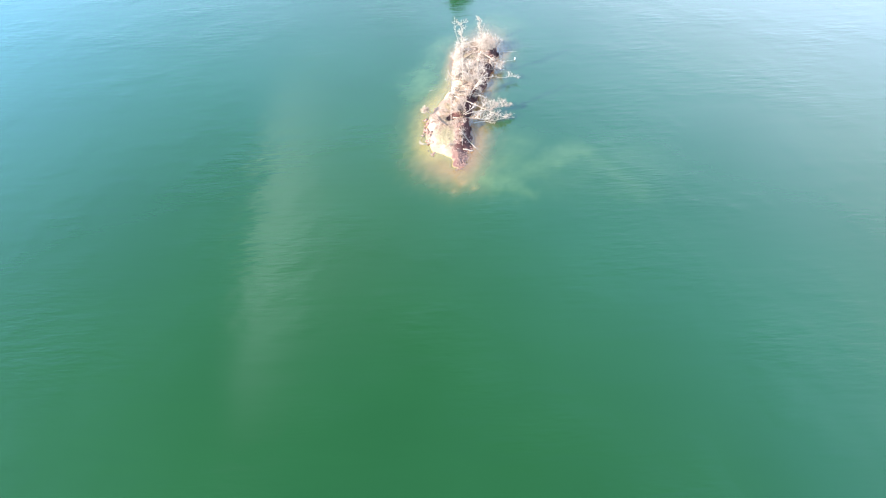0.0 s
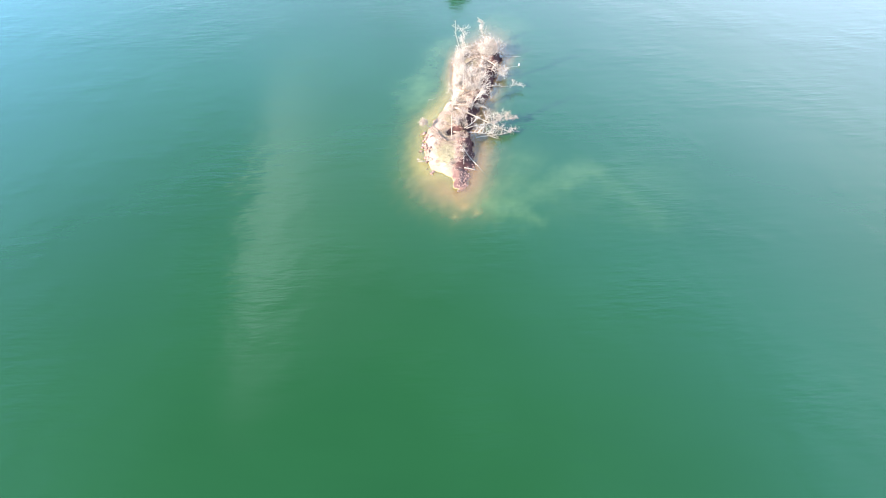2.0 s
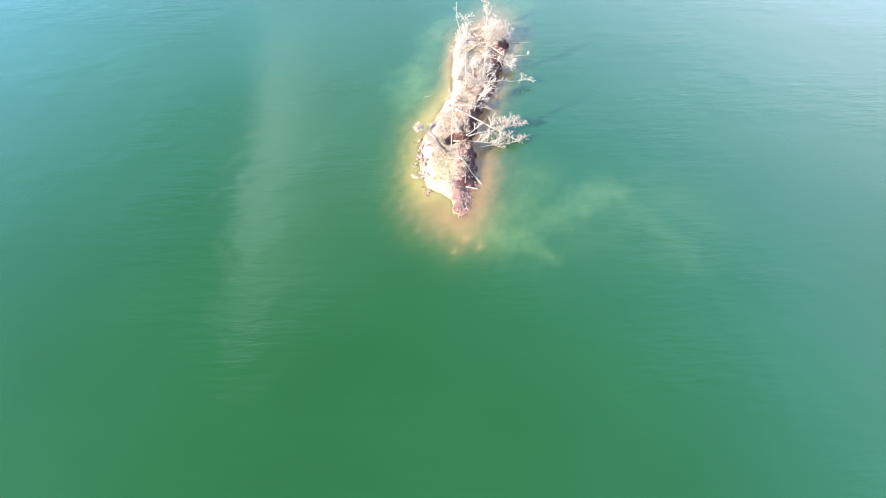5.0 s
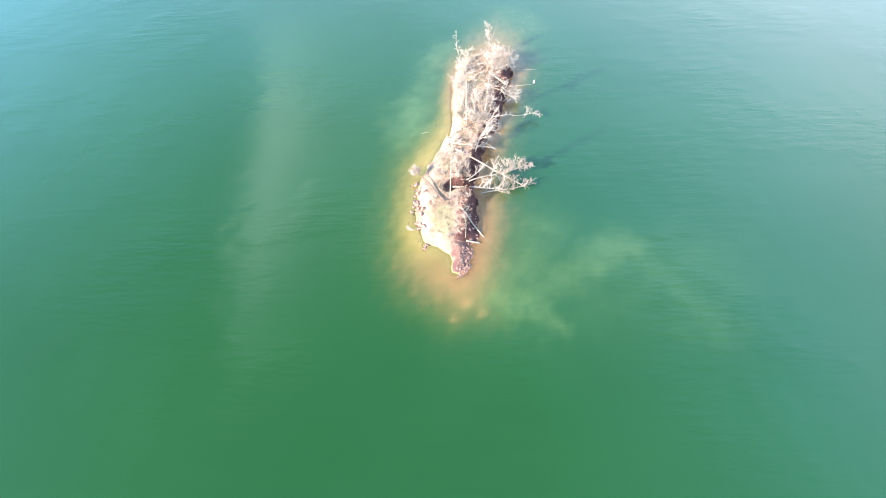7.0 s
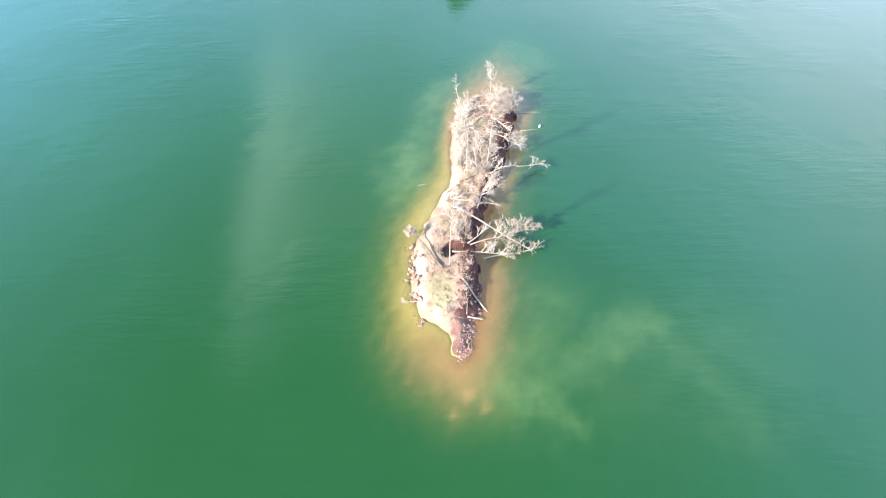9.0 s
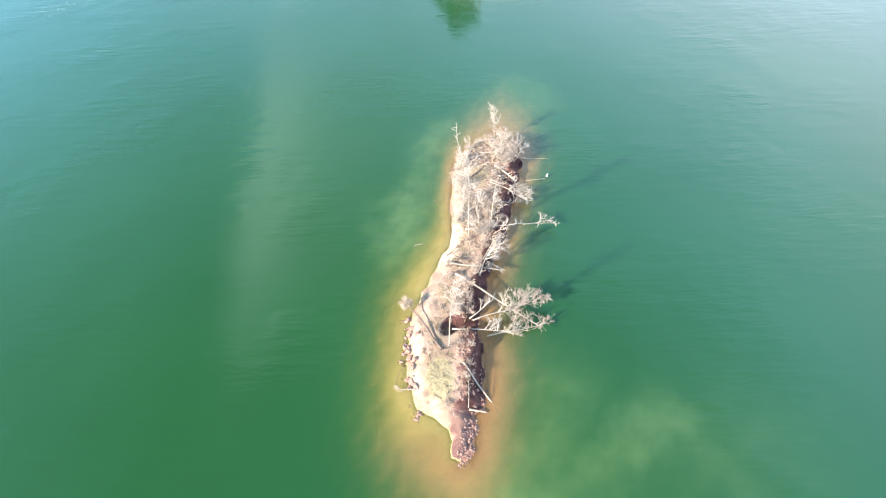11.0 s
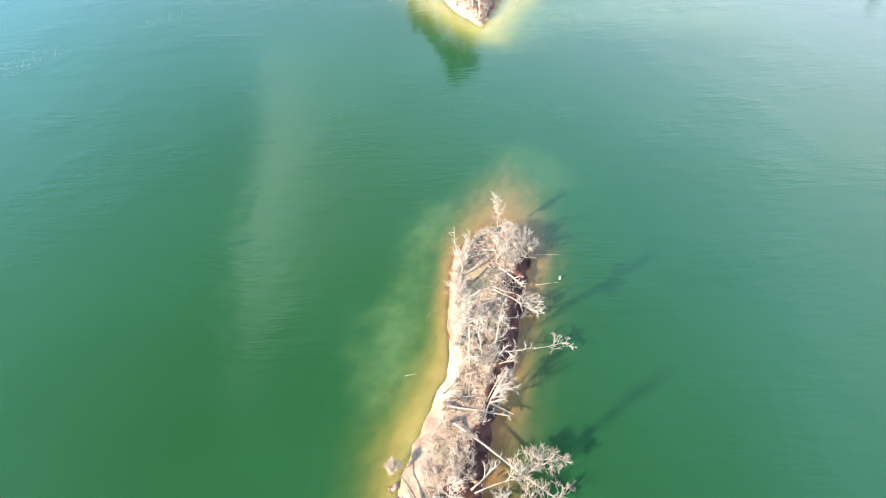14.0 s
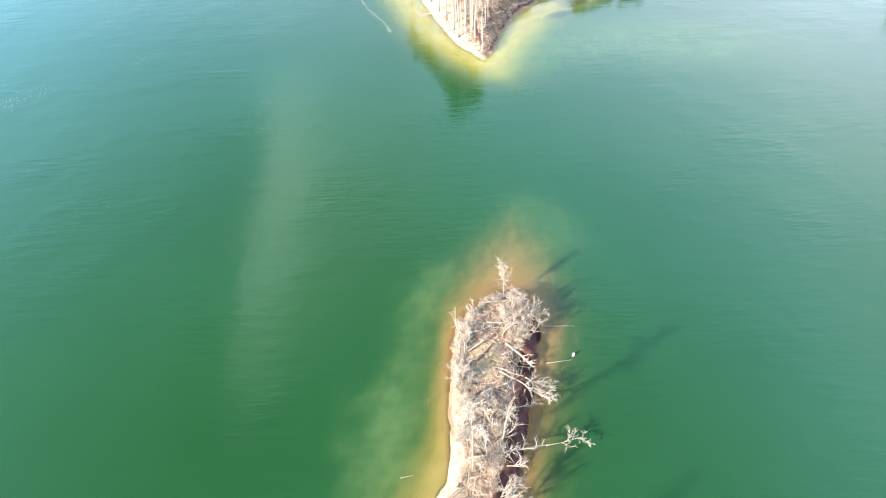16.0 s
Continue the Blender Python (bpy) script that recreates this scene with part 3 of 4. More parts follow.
def make_lake():
    ob, co = sheet("water", lines((-4000, -150, 350), (-150, -14, 8), (-14, 32, 0.4), (32, 160, 8), (160, 4000, 350)),
                   lines((-3000, -60, 300), (-60, 34, 8), (34, 92, 0.4), (92, 146, 1.0), (146, 300, 10), (300, 4500, 350)),
                   lambda x, y: np.zeros(x.shape), WATER)
    x, y = co[:, 0], co[:, 1]
    depth = np.minimum(np.minimum(-islet_height(x, y), -headland_height(x, y)), 9.0)
    wx, wy = x + 0.5 * waves(x, y, 3, 21) + 0.25 * waves(x, y, 1.2, 22), y + 0.5 * waves(x, y, 3, 23) + 0.25 * waves(x, y, 1.2, 24)
    west, east = flanks(ISLET, x, y)
    sunny = np.clip(1.6 * east / np.maximum(west + east, 0.1) - 0.5, 0, 1)     # the gently shelving west side
    silt = np.exp(-np.maximum(depth, 0) * (2.65 - 0.55 * sunny * np.clip((y - 55) / 6, 0.1, 1)))
    silt = np.where(y > 100, np.exp(-np.maximum(depth, 0) * 1.5), silt)
    drift = np.zeros(x.shape)
    for path, width, k in (([(4.5, 42.4), (7.2, 41.8), (8.5, 40.4)], 1.3, 0.23), ([(6.5, 42.5), (10.1, 44.3), (13.1, 46.2), (15.0, 47.0)], 2.0, 0.17),
                           ([(16, 46), (18, 43.5), (19.5, 40.5)], 2.4, 0.07), ([(5.0, 43.5), (8, 45.5), (9, 49)], 2.6, 0.13),
                           ([(-1.6, 67.5), (-2.2, 64.5), (-2.0, 62.0)], 2.0, 0.23), ([(-0.6, 70), (0.0, 74.5), (1.4, 79)], 1.5, 0.14),
                           ([(10, 87), (12.5, 83.5)], 2.2, 0.10), ([(14, 119), (24, 123), (41, 120)], 6.5, 0.16), ([(6, 45), (12, 43.5), (20, 45)], 4.5, 0.05)):
        drift = np.maximum(drift, k * plume(wx, wy, path, width))
    ochre = np.clip((y - 100) / 5, 0, 1) * np.clip(1.3 - 0.05 * np.maximum(x - 10, 0), 0, 1)
    ochre = np.where(y < 100, 0.64 * sunny * np.clip((72 - y) / 8, 0.2, 1) * np.clip((y - 44) / 4, 0.2, 1), ochre)
    rose = np.clip(1.5 - 2.2 * east / np.maximum(west + east, 0.1), 0, 1) * np.clip((y - 42) / 3, 0, 1) * np.clip((84 - y) / 4, 0, 1) * np.where((y > 60) & (y < 72), 0.4, 1.0)
    for name, values in (("depth", depth), ("silt", silt), ("plume", drift), ("rose", rose), ("ochre", ochre)):
        ob.data.attributes.new(name, "FLOAT", "POINT").data.foreach_set("value", values.astype(np.float32))
    return tagged(ob, "rippled turbid green lake water with silt clouds", "lake water", kind="structure")


water = make_lake()


def land_z(x, y):
    x, y = np.array([float(x)]), np.array([float(y)])
    return float(islet_height(x, y)[0] if y[0] < 100 and x[0] < 30 else headland_height(x, y)[0])


# ---------------------------------------------------------------- building parts
class Tubes:
    """Collects tapered round tubes into one mesh."""

    def __init__(self):
        self.v, self.f = [], []

    def add(self, pts, radii, sides=5):
        start = len(self.v)
        n = len(pts)
        ref = Vector((0.31, 0.17, 0.93))
        for i, p in enumerate(pts):
            way = (pts[min(i + 1, n - 1)] - pts[max(i - 1, 0)]).normalized()
            a = way.cross(ref)
            a = a.normalized() if a.length > 0.05 else way.orthogonal().normalized()
            b = way.cross(a)
            for k in range(sides):
                w = 6.2832 * k / sides
                self.v.append(tuple(p + (a * math.cos(w) + b * math.sin(w)) * radii[i]))
        for i in range(n - 1):
            for k in range(sides):
                q = start + i * sides
                self.f.append((q + k, q + (k + 1) % sides, q + sides + (k + 1) % sides, q + sides + k))
        self.f.append(tuple(range(start + sides - 1, start - 1, -1)))
        self.f.append(tuple(range(start + (n - 1) * sides, start + n * sides)))

    def mesh(self, name, mat, smooth=True):
        me = bpy.data.meshes.new(name)
        me.from_pydata(self.v, [], self.f)
        me.polygons.foreach_set("use_smooth", [smooth] * len(self.f))
        me.materials.append(mat)
        return me


def piece(name, tubes, mat, parent, label=""):
    ob = new(name, tubes.mesh(name, mat))
    ob.parent = parent
    return tagged(ob, label)


def wander(rng, start, way, length, n, wobble, lift=0.0):
    """A crooked line of n steps."""
    pts, d, step = [Vector(start)], Vector(way).normalized(), length / n
    for _ in range(n):
        d = (d + Vector((rng.gauss(0, wobble), rng.gauss(0, wobble), rng.gauss(0, wobble) + lift))).normalized()
        pts.append(pts[-1] + d * step)
    return pts


def spray(rng, tubes, start, way, length, r, level, floor=-9.0, wobble=0.24, spread=0.8, lift=0.02, kids=(4, 7), least=0.006):
    """A branch with side twigs, down to fine tips."""
    n = 4 if level else 3
    pts = wander(rng, start, way, length, n, wobble, lift)
    for p in pts:
        p.z = max(p.z, floor)
    radii = [max(least, r * (1 - 0.8 * i / n)) for i in range(n + 1)]
    tubes.add(pts, radii, 5 if r > 0.03 else 3)
    if not level:
        return
    axis = (pts[-1] - pts[0]).normalized()
    for _ in range(rng.randint(*kids)):
        t = rng.uniform(0.25, 1.0)
        i = min(int(t * n), n - 1)
        at = pts[i].lerp(pts[i + 1], t * n - i)
        side = Vector((rng.gauss(0, 1), rng.gauss(0, 1), rng.gauss(0.15, 1)))
        side = (side - axis * side.dot(axis)).normalized()
        spray(rng, tubes, at, axis + side * rng.uniform(0.5, 1.0) * spread, length * rng.uniform(0.35, 0.65), r * 0.5, level - 1, floor, wobble, spread, lift, kids, least)


def dead_tree(label, base, tip, r, seed, limbs=8, reach=(0.45, 1.0), limb=1.2, bend=0.03, sag=0.0, levels=2, wood=None, twig=None, fan=None, floor=None,
              spread=0.8, kids=(4, 7), name="dead_tree", roots=0, taper=0.3, steps=9, stub=False, category="dead tree", curl=(0, 0, 0), ahead=0.7, rest=True):
    """A bare tree, standing or fallen: trunk, limbs with their twigs, and roots where it was torn out."""
    rng = random.Random(seed)
    base, tip = Vector(base), Vector(tip)
    thing = new(name)
    thing.location = base
    tagged(thing, label, category)
    axis = tip - base
    length = axis.length
    d = axis.normalized()
    a = d.orthogonal().normalized()
    b = d.cross(a)
    p1, p2 = rng.uniform(0, 6), rng.uniform(0, 6)
    pts = []
    for i in range(steps + 1):
        t = i / steps
        bow = math.sin(t * math.pi)
        pts.append(axis * t + (a * math.sin(t * 5 + p1) + b * math.sin(t * 4 + p2)) * bend * length * bow * 0.5 + Vector((0, 0, -sag * bow)) + Vector(curl) * t * t * t)
    if rest and abs(d.z) < 0.5:
        for p in pts:
            w = base + p
            if w.x * w.x < 400 and land_z(w.x, w.y) > 0.05:
                p.z = max(p.z, land_z(w.x, w.y) + 0.7 * r - base.z)
    trunk = Tubes()
    trunk.add(pts, [r * (1.18 if i == 0 else 1) * (1 - (1 - taper) * i / steps) for i in range(steps + 1)], 8)
    if stub:
        for _ in range(7):
            t = rng.uniform(0.3, 0.95)
            p = axis * t
            spray(rng, trunk, p, a * rng.gauss(0, 1) + b * rng.gauss(0, 1) + d * 0.5, rng.uniform(0.12, 0.4), r * 0.3, 0)
    piece("trunk", trunk, wood or BLEACHED, thing)
    lo = (floor if floor is not None else -9) - base.z
    whole = Tubes() if name == "dead_sapling" else None
    for k in range(limbs):
        t = reach[0] + (reach[1] - reach[0]) * (k + rng.uniform(0.2, 0.8)) / limbs
        f = min(t * steps, steps - 1e-6)
        at = pts[int(f)].lerp(pts[int(f) + 1], f - int(f))
        side = a * rng.gauss(0, 1) + b * rng.gauss(0, 1)
        if fan is not None:
            side = side * 0.55 + Vector(fan)
        if floor is not None:
            side.z = abs(side.z) * 0.6
        way = d * ahead + side.normalized() * spread
        t2 = whole or Tubes()
        spray(rng, t2, at, way, limb * rng.uniform(0.6, 1.15) * (1.15 - 0.5 * t), r * (0.45 - 0.2 * t) + 0.012, levels, lo, kids=kids)
        if whole is None:
            piece("limb", t2, twig or TWIG, thing)
    if whole is not None:
        tagged(piece("twig_tangle", whole, twig or TWIG, thing), kind="stuff")
    for k in range(roots):
        t2 = Tubes()
        w = 6.283 * k / roots + rng.uniform(-0.3, 0.3)
        spray(rng, t2, Vector((0, 0, 0)), a * math.cos(w) + b * math.sin(w) - d * 0.25, rng.uniform(0.35, 0.7), r * 0.55, 1, kids=(1, 3))
        piece("root", t2, DARKWOOD, thing)
    return thing


# ---------------------------------------------------------------- dead trees and logs of the islet
dead_tree("long bare fallen trunk leaning out over the water", (2.35, 58.45, 1.22), (8.2, 53.9, 0.5), 0.075, 1, 4, (0.82, 1.0), 0.6, 0.012, rest=False, roots=6, floor=0.1, taper=0.55, levels=1)
dead_tree("fallen bleached tree lying from the pit to the water", (1.95, 53.6, 1.05), (6.3, 53.55, 0.6), 0.06, 2, 10, (0.5, 1.0), 1.1, 0.03, floor=0.1, fan=(0.1, 0.4, 0.4), spread=1.0, ahead=0.45, rest=False)
dead_tree("fallen bleached tree with its top in the water", (4.4, 53.4, 0.35), (8.85, 54.4, 0.3), 0.045, 3, 16, (0.25, 1.0), 1.0, 0.03, floor=0.05, fan=(0.0, 0.5, 0.4), spread=1.0, ahead=0.45, twig=BRUSH)
dead_tree("fallen bare tree crown with many pale twigs over water", (3.4, 54.3, 1.0), (8.5, 56.2, 0.9), 0.045, 4, 24, (0.34, 1.0), 1.2, 0.05, floor=0.1, fan=(0.0, 0.3, 0.35), spread=1.1, ahead=0.35, kids=(6, 10), twig=BRUSH)
dead_tree("small fallen forked tree on the dark bank", (3.2, 54.5, 0.95), (5.0, 55.9, 1.25), 0.058, 5, 6, (0.35, 1.0), 0.9, 0.03, floor=0.3, levels=1)
dead_tree("dark leaning tree with a pale round bushy top", (1.23, 52.05, 1.0), (-1.35, 56.2, 0.75), 0.085, 6, 30, (0.9, 1.0), 0.6, 0.04, kids=(6, 9), twig=BRUSH, wood=DARKWOOD, floor=0.15, roots=4, ahead=0.35, spread=1.0)
dead_tree("tall thin standing dead tree with small twigs", (1.7, 52.25, 0.8), (2.05, 52.3, 7.8), 0.045, 7, 16, (0.55, 1.0), 1.0, 0.02, levels=2, kids=(4, 6), stub=True, taper=0.3)
dead_tree("bare log running from the bank down into the water", (2.6, 50.95, 0.75), (5.5, 46.95, -0.6), 0.065, 8, 0, bend=0.01, name="fallen_log", category="log", taper=0.6, stub=False)
dead_tree("short white log at the foot of the bank", (2.85, 48.0, 0.35), (3.95, 47.9, 0.1), 0.065, 9, 0, name="fallen_log", category="log", taper=0.75, bend=0.01)
dead_tree("small dead branch lying in the shallows", (-0.5, 49.5, 0.3), (-1.95, 49.6, 0.15), 0.036, 10, 4, (0.5, 1), 0.6, 0.04, levels=1, floor=0.05, name="fallen_branch", category="branch")
dead_tree("thin dark dead stick standing in the shallows", (-1.9, 49.6, 0.1), (-1.5, 51.35, 0.35), 0.022, 11, 0, wood=DARKWOOD, name="fallen_branch", category="branch")
dead_tree("bare log lying across the islet with torn roots", (1.9, 59.75, 0.95), (5.95, 59.0, 0.75), 0.065, 12, 3, (0.6, 1), 0.7, 0.015, roots=5, floor=0.3, taper=0.6, levels=1)
dead_tree("bent pale tree with a drooping fan of twigs", (4.15, 58.4, 0.9), (5.2, 61.0, 2.0), 0.061, 13, 13, (0.4, 1.0), 1.4, 0.03, fan=(0.9, -0.5, -0.1), floor=0.4, curl=(0.5, 0.2, -0.1))
dead_tree("smaller bent tree with curled top", (4.5, 59.9, 1.0), (5.5, 61.45, 1.7), 0.043, 14, 6, (0.4, 1.0), 0.9, 0.03, fan=(0.8, -0.4, 0.0), floor=0.4)
dead_tree("short bare log on the shaded bank", (4.85, 59.75, 0.95), (6.2, 59.3, 0.35), 0.050, 15, 0, name="fallen_log", category="log", taper=0.6)
dead_tree("fallen tree reaching far over the water", (3.3, 63.15, 1.1), (8.2, 63.9, 0.9), 0.072, 16, 9, (0.25, 0.95), 0.8, 0.02, floor=0.3, levels=1, taper=0.4)
dead_tree("fallen tree top with bushy twigs above the water", (8.1, 63.9, 0.75), (10.6, 64.5, 0.5), 0.032, 17, 9, (0.35, 1.0), 0.8, 0.03, floor=0.1, name="fallen_branch", category="branch")
dead_tree("fallen forked tree with a fan of twigs", (5.75, 69.1, 1.05), (8.8, 67.1, 0.6), 0.061, 18, 10, (0.45, 1.0), 1.2, 0.02, floor=0.15, ahead=1.0, spread=0.6)
dead_tree("slender fallen tree beside the forked one", (5.85, 69.3, 1.1), (8.9, 67.9, 0.65), 0.043, 19, 8, (0.45, 1.0), 1.1, 0.02, floor=0.15, ahead=1.0, spread=0.6)
dead_tree("small pale fallen branch at the waterline", (6.4, 66.3, 0.75), (8.1, 66.9, 0.45), 0.036, 20, 5, (0.3, 1.0), 0.6, 0.03, floor=0.1, levels=1, name="fallen_branch", category="branch")
dead_tree("tall standing snag with a crooked forked top", (3.45, 70.75, 0.9), (2.9, 70.6, 6.3), 0.045, 21, 6, (0.6, 0.98), 0.75, 0.06, levels=0, taper=0.35)
dead_tree("tallest standing bare trunk on the islet", (3.58, 62.5, 0.9), (3.42, 62.6, 8.5), 0.048, 22, 22, (0.62, 1.0), 1.0, 0.02, levels=2, kids=(4, 6), stub=True)
dead_tree("standing bare trunk at the edge of the bank", (5.45, 64.2, 0.9), (5.75, 64.3, 5.3), 0.050, 23, 7, (0.35, 1.0), 0.8, 0.03, levels=1)
dead_tree("bare standing tree with upright pale branches", (6.75, 76.1, 0.7), (6.65, 76.5, 3.6), 0.045, 24, 11, (0.3, 1.0), 1.05, 0.03, spread=0.4, ahead=1.1)
dead_tree("broad pale split log hanging over the bank", (6.4, 71.35, 1.05), (8.15, 69.6, 0.6), 0.085, 25, 9, (0.55, 1.0), 0.7, 0.04, name="fallen_log", category="log", floor=0.2, levels=1, taper=0.7)
dead_tree("thin pole lying in the shallow water", (9.3, 73.45, 0.06), (11.8, 73.35, 0.05), 0.025, 26, 0, name="fallen_branch", category="branch", bend=0.01)
dead_tree("thin pole lying in the shallow water", (9.2, 70.2, 0.08), (11.1, 70.4, 0.08), 0.029, 27, 0, name="fallen_branch", category="branch", bend=0.01)
dead_tree("thin stick lying in the shallows", (-0.85, 62.55, 0.0), (-0.05, 62.65, 0.12), 0.022, 28, 0, name="fallen_branch", category="branch")
dead_tree("dark stick standing out of the water", (0.9, 67.5, -0.1), (0.85, 67.5, 0.55), 0.036, 29, 0, wood=DARKWOOD, name="stick", category="branch")
dead_tree("slender dead tree lying along the islet", (2.5, 57.4, 0.95), (2.2, 54.6, 1.5), 0.036, 30, 8, (0.3, 1.0), 0.8, 0.03, floor=0.8, levels=1)

dead_tree("thin pale pole along the edge of the bank", (2.78, 47.85, 0.9), (2.9, 50.2, 1.12), 0.028, 31, 4, (0.3, 0.9), 0.35, 0.02, levels=0, floor=0.5, name="fallen_branch", category="branch")
dead_tree("uprooted brown stump with torn roots", (2.75, 60.2, 1.0), (2.98, 60.42, 1.25), 0.08, 32, 0, wood=DARKWOOD, roots=7, name="stump", category="stump", taper=0.7)
dead_tree("dark curved log half buried in sand", (1.75, 60.7, 0.75), (2.65, 61.4, 0.95), 0.05, 33, 2, (0.3, 0.8), 0.4, 0.10, levels=0, wood=DARKWOOD, twig=DARKWOOD, name="fallen_log", category="log")
dead_tree("dark rotting log lying in dry litter", (2.95, 59.95, 1.0), (4.5, 60.25, 1.05), 0.05, 34, 0, wood=DARKWOOD, name="fallen_log", category="log")


def shrub_meshes(seed, stems, height, wide):
    rng = random.Random(seed)
    thick, fine = Tubes(), Tubes()
    for k in range(stems):
        w = rng.uniform(0, 6.283)
        lean = rng.uniform(0.1, 1.0) * wide
        pts = wander(rng, (rng.gauss(0, 0.12), rng.gauss(0, 0.12), -0.1), (math.cos(w) * lean, math.sin(w) * lean, 1), height * rng.uniform(0.6, 1.1), 5, 0.14)
        thick.add(pts, [0.028 * (1 - 0.7 * i / 5) for i in range(6)], 4)
        for i in range(1, 6):
            for _ in range(2):
                spray(rng, fine, pts[i], (pts[i] - pts[i - 1]).normalized() + Vector((rng.gauss(0, 0.6), rng.gauss(0, 0.6), rng.gauss(0.1, 0.5))), height * rng.uniform(0.25, 0.5), 0.014, 1, kids=(2, 4), least=0.009)
    return thick.mesh("stem_clump", TWIG), fine.mesh("twig_tangle", BRUSH)


def fan_meshes(seed):
    """A wide, round dome of fine pale twigs from one stool."""
    rng = random.Random(seed)
    thick, fine = Tubes(), Tubes()
    for k in range(26):
        w, lean = rng.uniform(0, 6.283), rng.uniform(0.2, 1.7)
        pts = wander(rng, (rng.gauss(0, 0.06), rng.gauss(0, 0.06), -0.1), (math.cos(w) * lean, math.sin(w) * lean, 1), rng.uniform(0.8, 1.2), 5, 0.06)
        thick.add(pts, [0.02 * (1 - 0.7 * i / 5) for i in range(6)], 4)
        for i in range(2, 6):
            for _ in range(2):
                spray(rng, fine, pts[i], (pts[i] - pts[i - 1]).normalized() + Vector((rng.gauss(0, 0.35), rng.gauss(0, 0.35), rng.gauss(0, 0.25))), rng.uniform(0.25, 0.45), 0.012, 1, kids=(1, 3), least=0.008)
    return thick.mesh("stem_clump", TWIG), fine.mesh("twig_tangle", TWIG)


SHRUBS = [shrub_meshes(100 + i, s, h, w) for i, (s, h, w) in enumerate(((6, 1.5, 0.9), (8, 1.2, 1.3), (5, 2.0, 0.6), (9, 0.9, 1.6), (6, 1.7, 1.0)))]


def shrub(x, y, kind, scale, label, turn):
    thing = new("dead_shrub")
    for name, me in zip(("stem_clump", "twig_tangle"), SHRUBS[kind]):
        ob = new(name, me)
        ob.parent = thing
    thing.matrix_basis = Matrix.LocRotScale((x, y, land_z(x, y)), Euler((0, 0, turn)), (scale,) * 3)
    return tagged(thing, label, "shrub", "leafless brush on the islet")


def inside(x, y, margin):
    d, _ = shore(ISLET, np.array([x]), np.array([y]))
    return d[0] > margin


SHRUBS += [fan_meshes(130), fan_meshes(131)]
rng = random.Random(5)


def thicket(n, xs, ys, kinds, sizes, margin, label):
    """Shrubs scattered over one stretch of the islet."""
    made = 0
    while made < n:
        y = rng.uniform(*ys)
        x = rng.uniform(xs[0], xs[1]) + (2.35 + max(0.0, (y - 63) * 0.06) + max(0.0, y - 73.3) * 0.7 if xs[2] else 0)
        if inside(x, y, margin):
            shrub(x, y, rng.choice(kinds), rng.uniform(*sizes), label, rng.uniform(0, 6.28))
            made += 1


thicket(9, (3.9, 6.0, False), (62.6, 66.4), (0, 1, 3, 5, 6), (0.6, 0.95), 0.9, "dense leafless greyish-tan shrub on the islet")
thicket(9, (5.8, 8.7, False), (72.2, 76.6), (0, 1, 3, 5), (0.55, 0.9), 0.6, "dense leafless greyish-tan shrub on the islet")
thicket(40, (0.12, 0.95, True), (64.6, 76.0), (5, 6), (0.32, 0.6), 0.22, "low whitish leafless shrub on the shore")
thicket(2, (3.6, 6.6, False), (66.5, 71.8), (1, 3), (0.35, 0.6), 1.0, "low leafless tan shrub in dry litter")
for x, y, k, s in ((1.9, 58.6, 1, 0.5), (3.0, 57.6, 3, 0.7), (2.6, 56.2, 3, 0.6), (3.4, 56.0, 1, 0.6), (3.9, 58.6, 3, 0.7), (4.3, 59.4, 1, 0.7), (4.6, 61.5, 3, 0.7), (2.5, 54.9, 1, 0.6), (3.1, 55.1, 1, 0.6), (2.5, 55.4, 3, 0.7), (3.0, 56.6, 1, 0.5), (2.2, 56.0, 3, 0.5), (3.6, 57.6, 1, 0.5),
                   (2.4, 52.4, 3, 0.5), (3.2, 52.2, 3, 0.5), (3.0, 51.0, 3, 0.45), (2.7, 50.0, 3, 0.4), (1.2, 55.6, 3, 0.4), (0.5, 52.6, 3, 0.35), (1.5, 48.4, 3, 0.4)):
    shrub(x, y, k, s, "small leafless shrub in dry litter", x * 7)

made = 0
while made < 46:
    fringe, mass = made % 5 < 3, made % 5 == 3
    if fringe:
        y = rng.uniform(63.8, 76)
        x = 2.4 + (y - 63) * 0.06 + max(0.0, y - 73.3) * 0.7 + rng.uniform(0.1, 0.9)
    elif mass:
        x, y = rng.uniform(3.6, 6.2), rng.uniform(62.6, 66.6)
    else:
        x, y = rng.uniform(5.6, 8.4), rng.uniform(71.8, 76.4)
    if not inside(x, y, 0.3):
        continue
    h = rng.uniform(0.8, 1.9) if fringe else rng.uniform(1.2, 2.4)
    z = land_z(x, y)
    dead_tree("slender dead sapling with pale bare branches", (x, y, z), (x + rng.gauss(0.1, 0.3 if fringe else 0.7), y + rng.gauss(0.0, 0.3 if fringe else 0.7), z + h), rng.uniform(0.028, 0.045), 400 + made, 7, (0.25, 1.0), 0.8, 0.05, levels=1,
              kids=(3, 6), taper=0.3, spread=0.55, ahead=0.9, name="dead_sapling", category="dead tree")
    made += 1
for i, (x, y, x2, y2) in enumerate(((4.19, 70.1, 5.41, 71.3), (3.63, 67.3, 4.62, 67.8), (3.3, 62.2, 4.2, 62.65), (3.3, 72.9, 4.2, 72.5))):
    dead_tree("dark rotting log lying in dry litter", (x, y, land_z(x, y) + 0.08), (x2, y2, land_z(x2, y2) + 0.1), 0.075, 460 + i, 2, (0.3, 0.9), 0.5, 0.03, levels=0, wood=DARKWOOD, twig=DARKWOOD, name="fallen_log", category="log", taper=0.6)
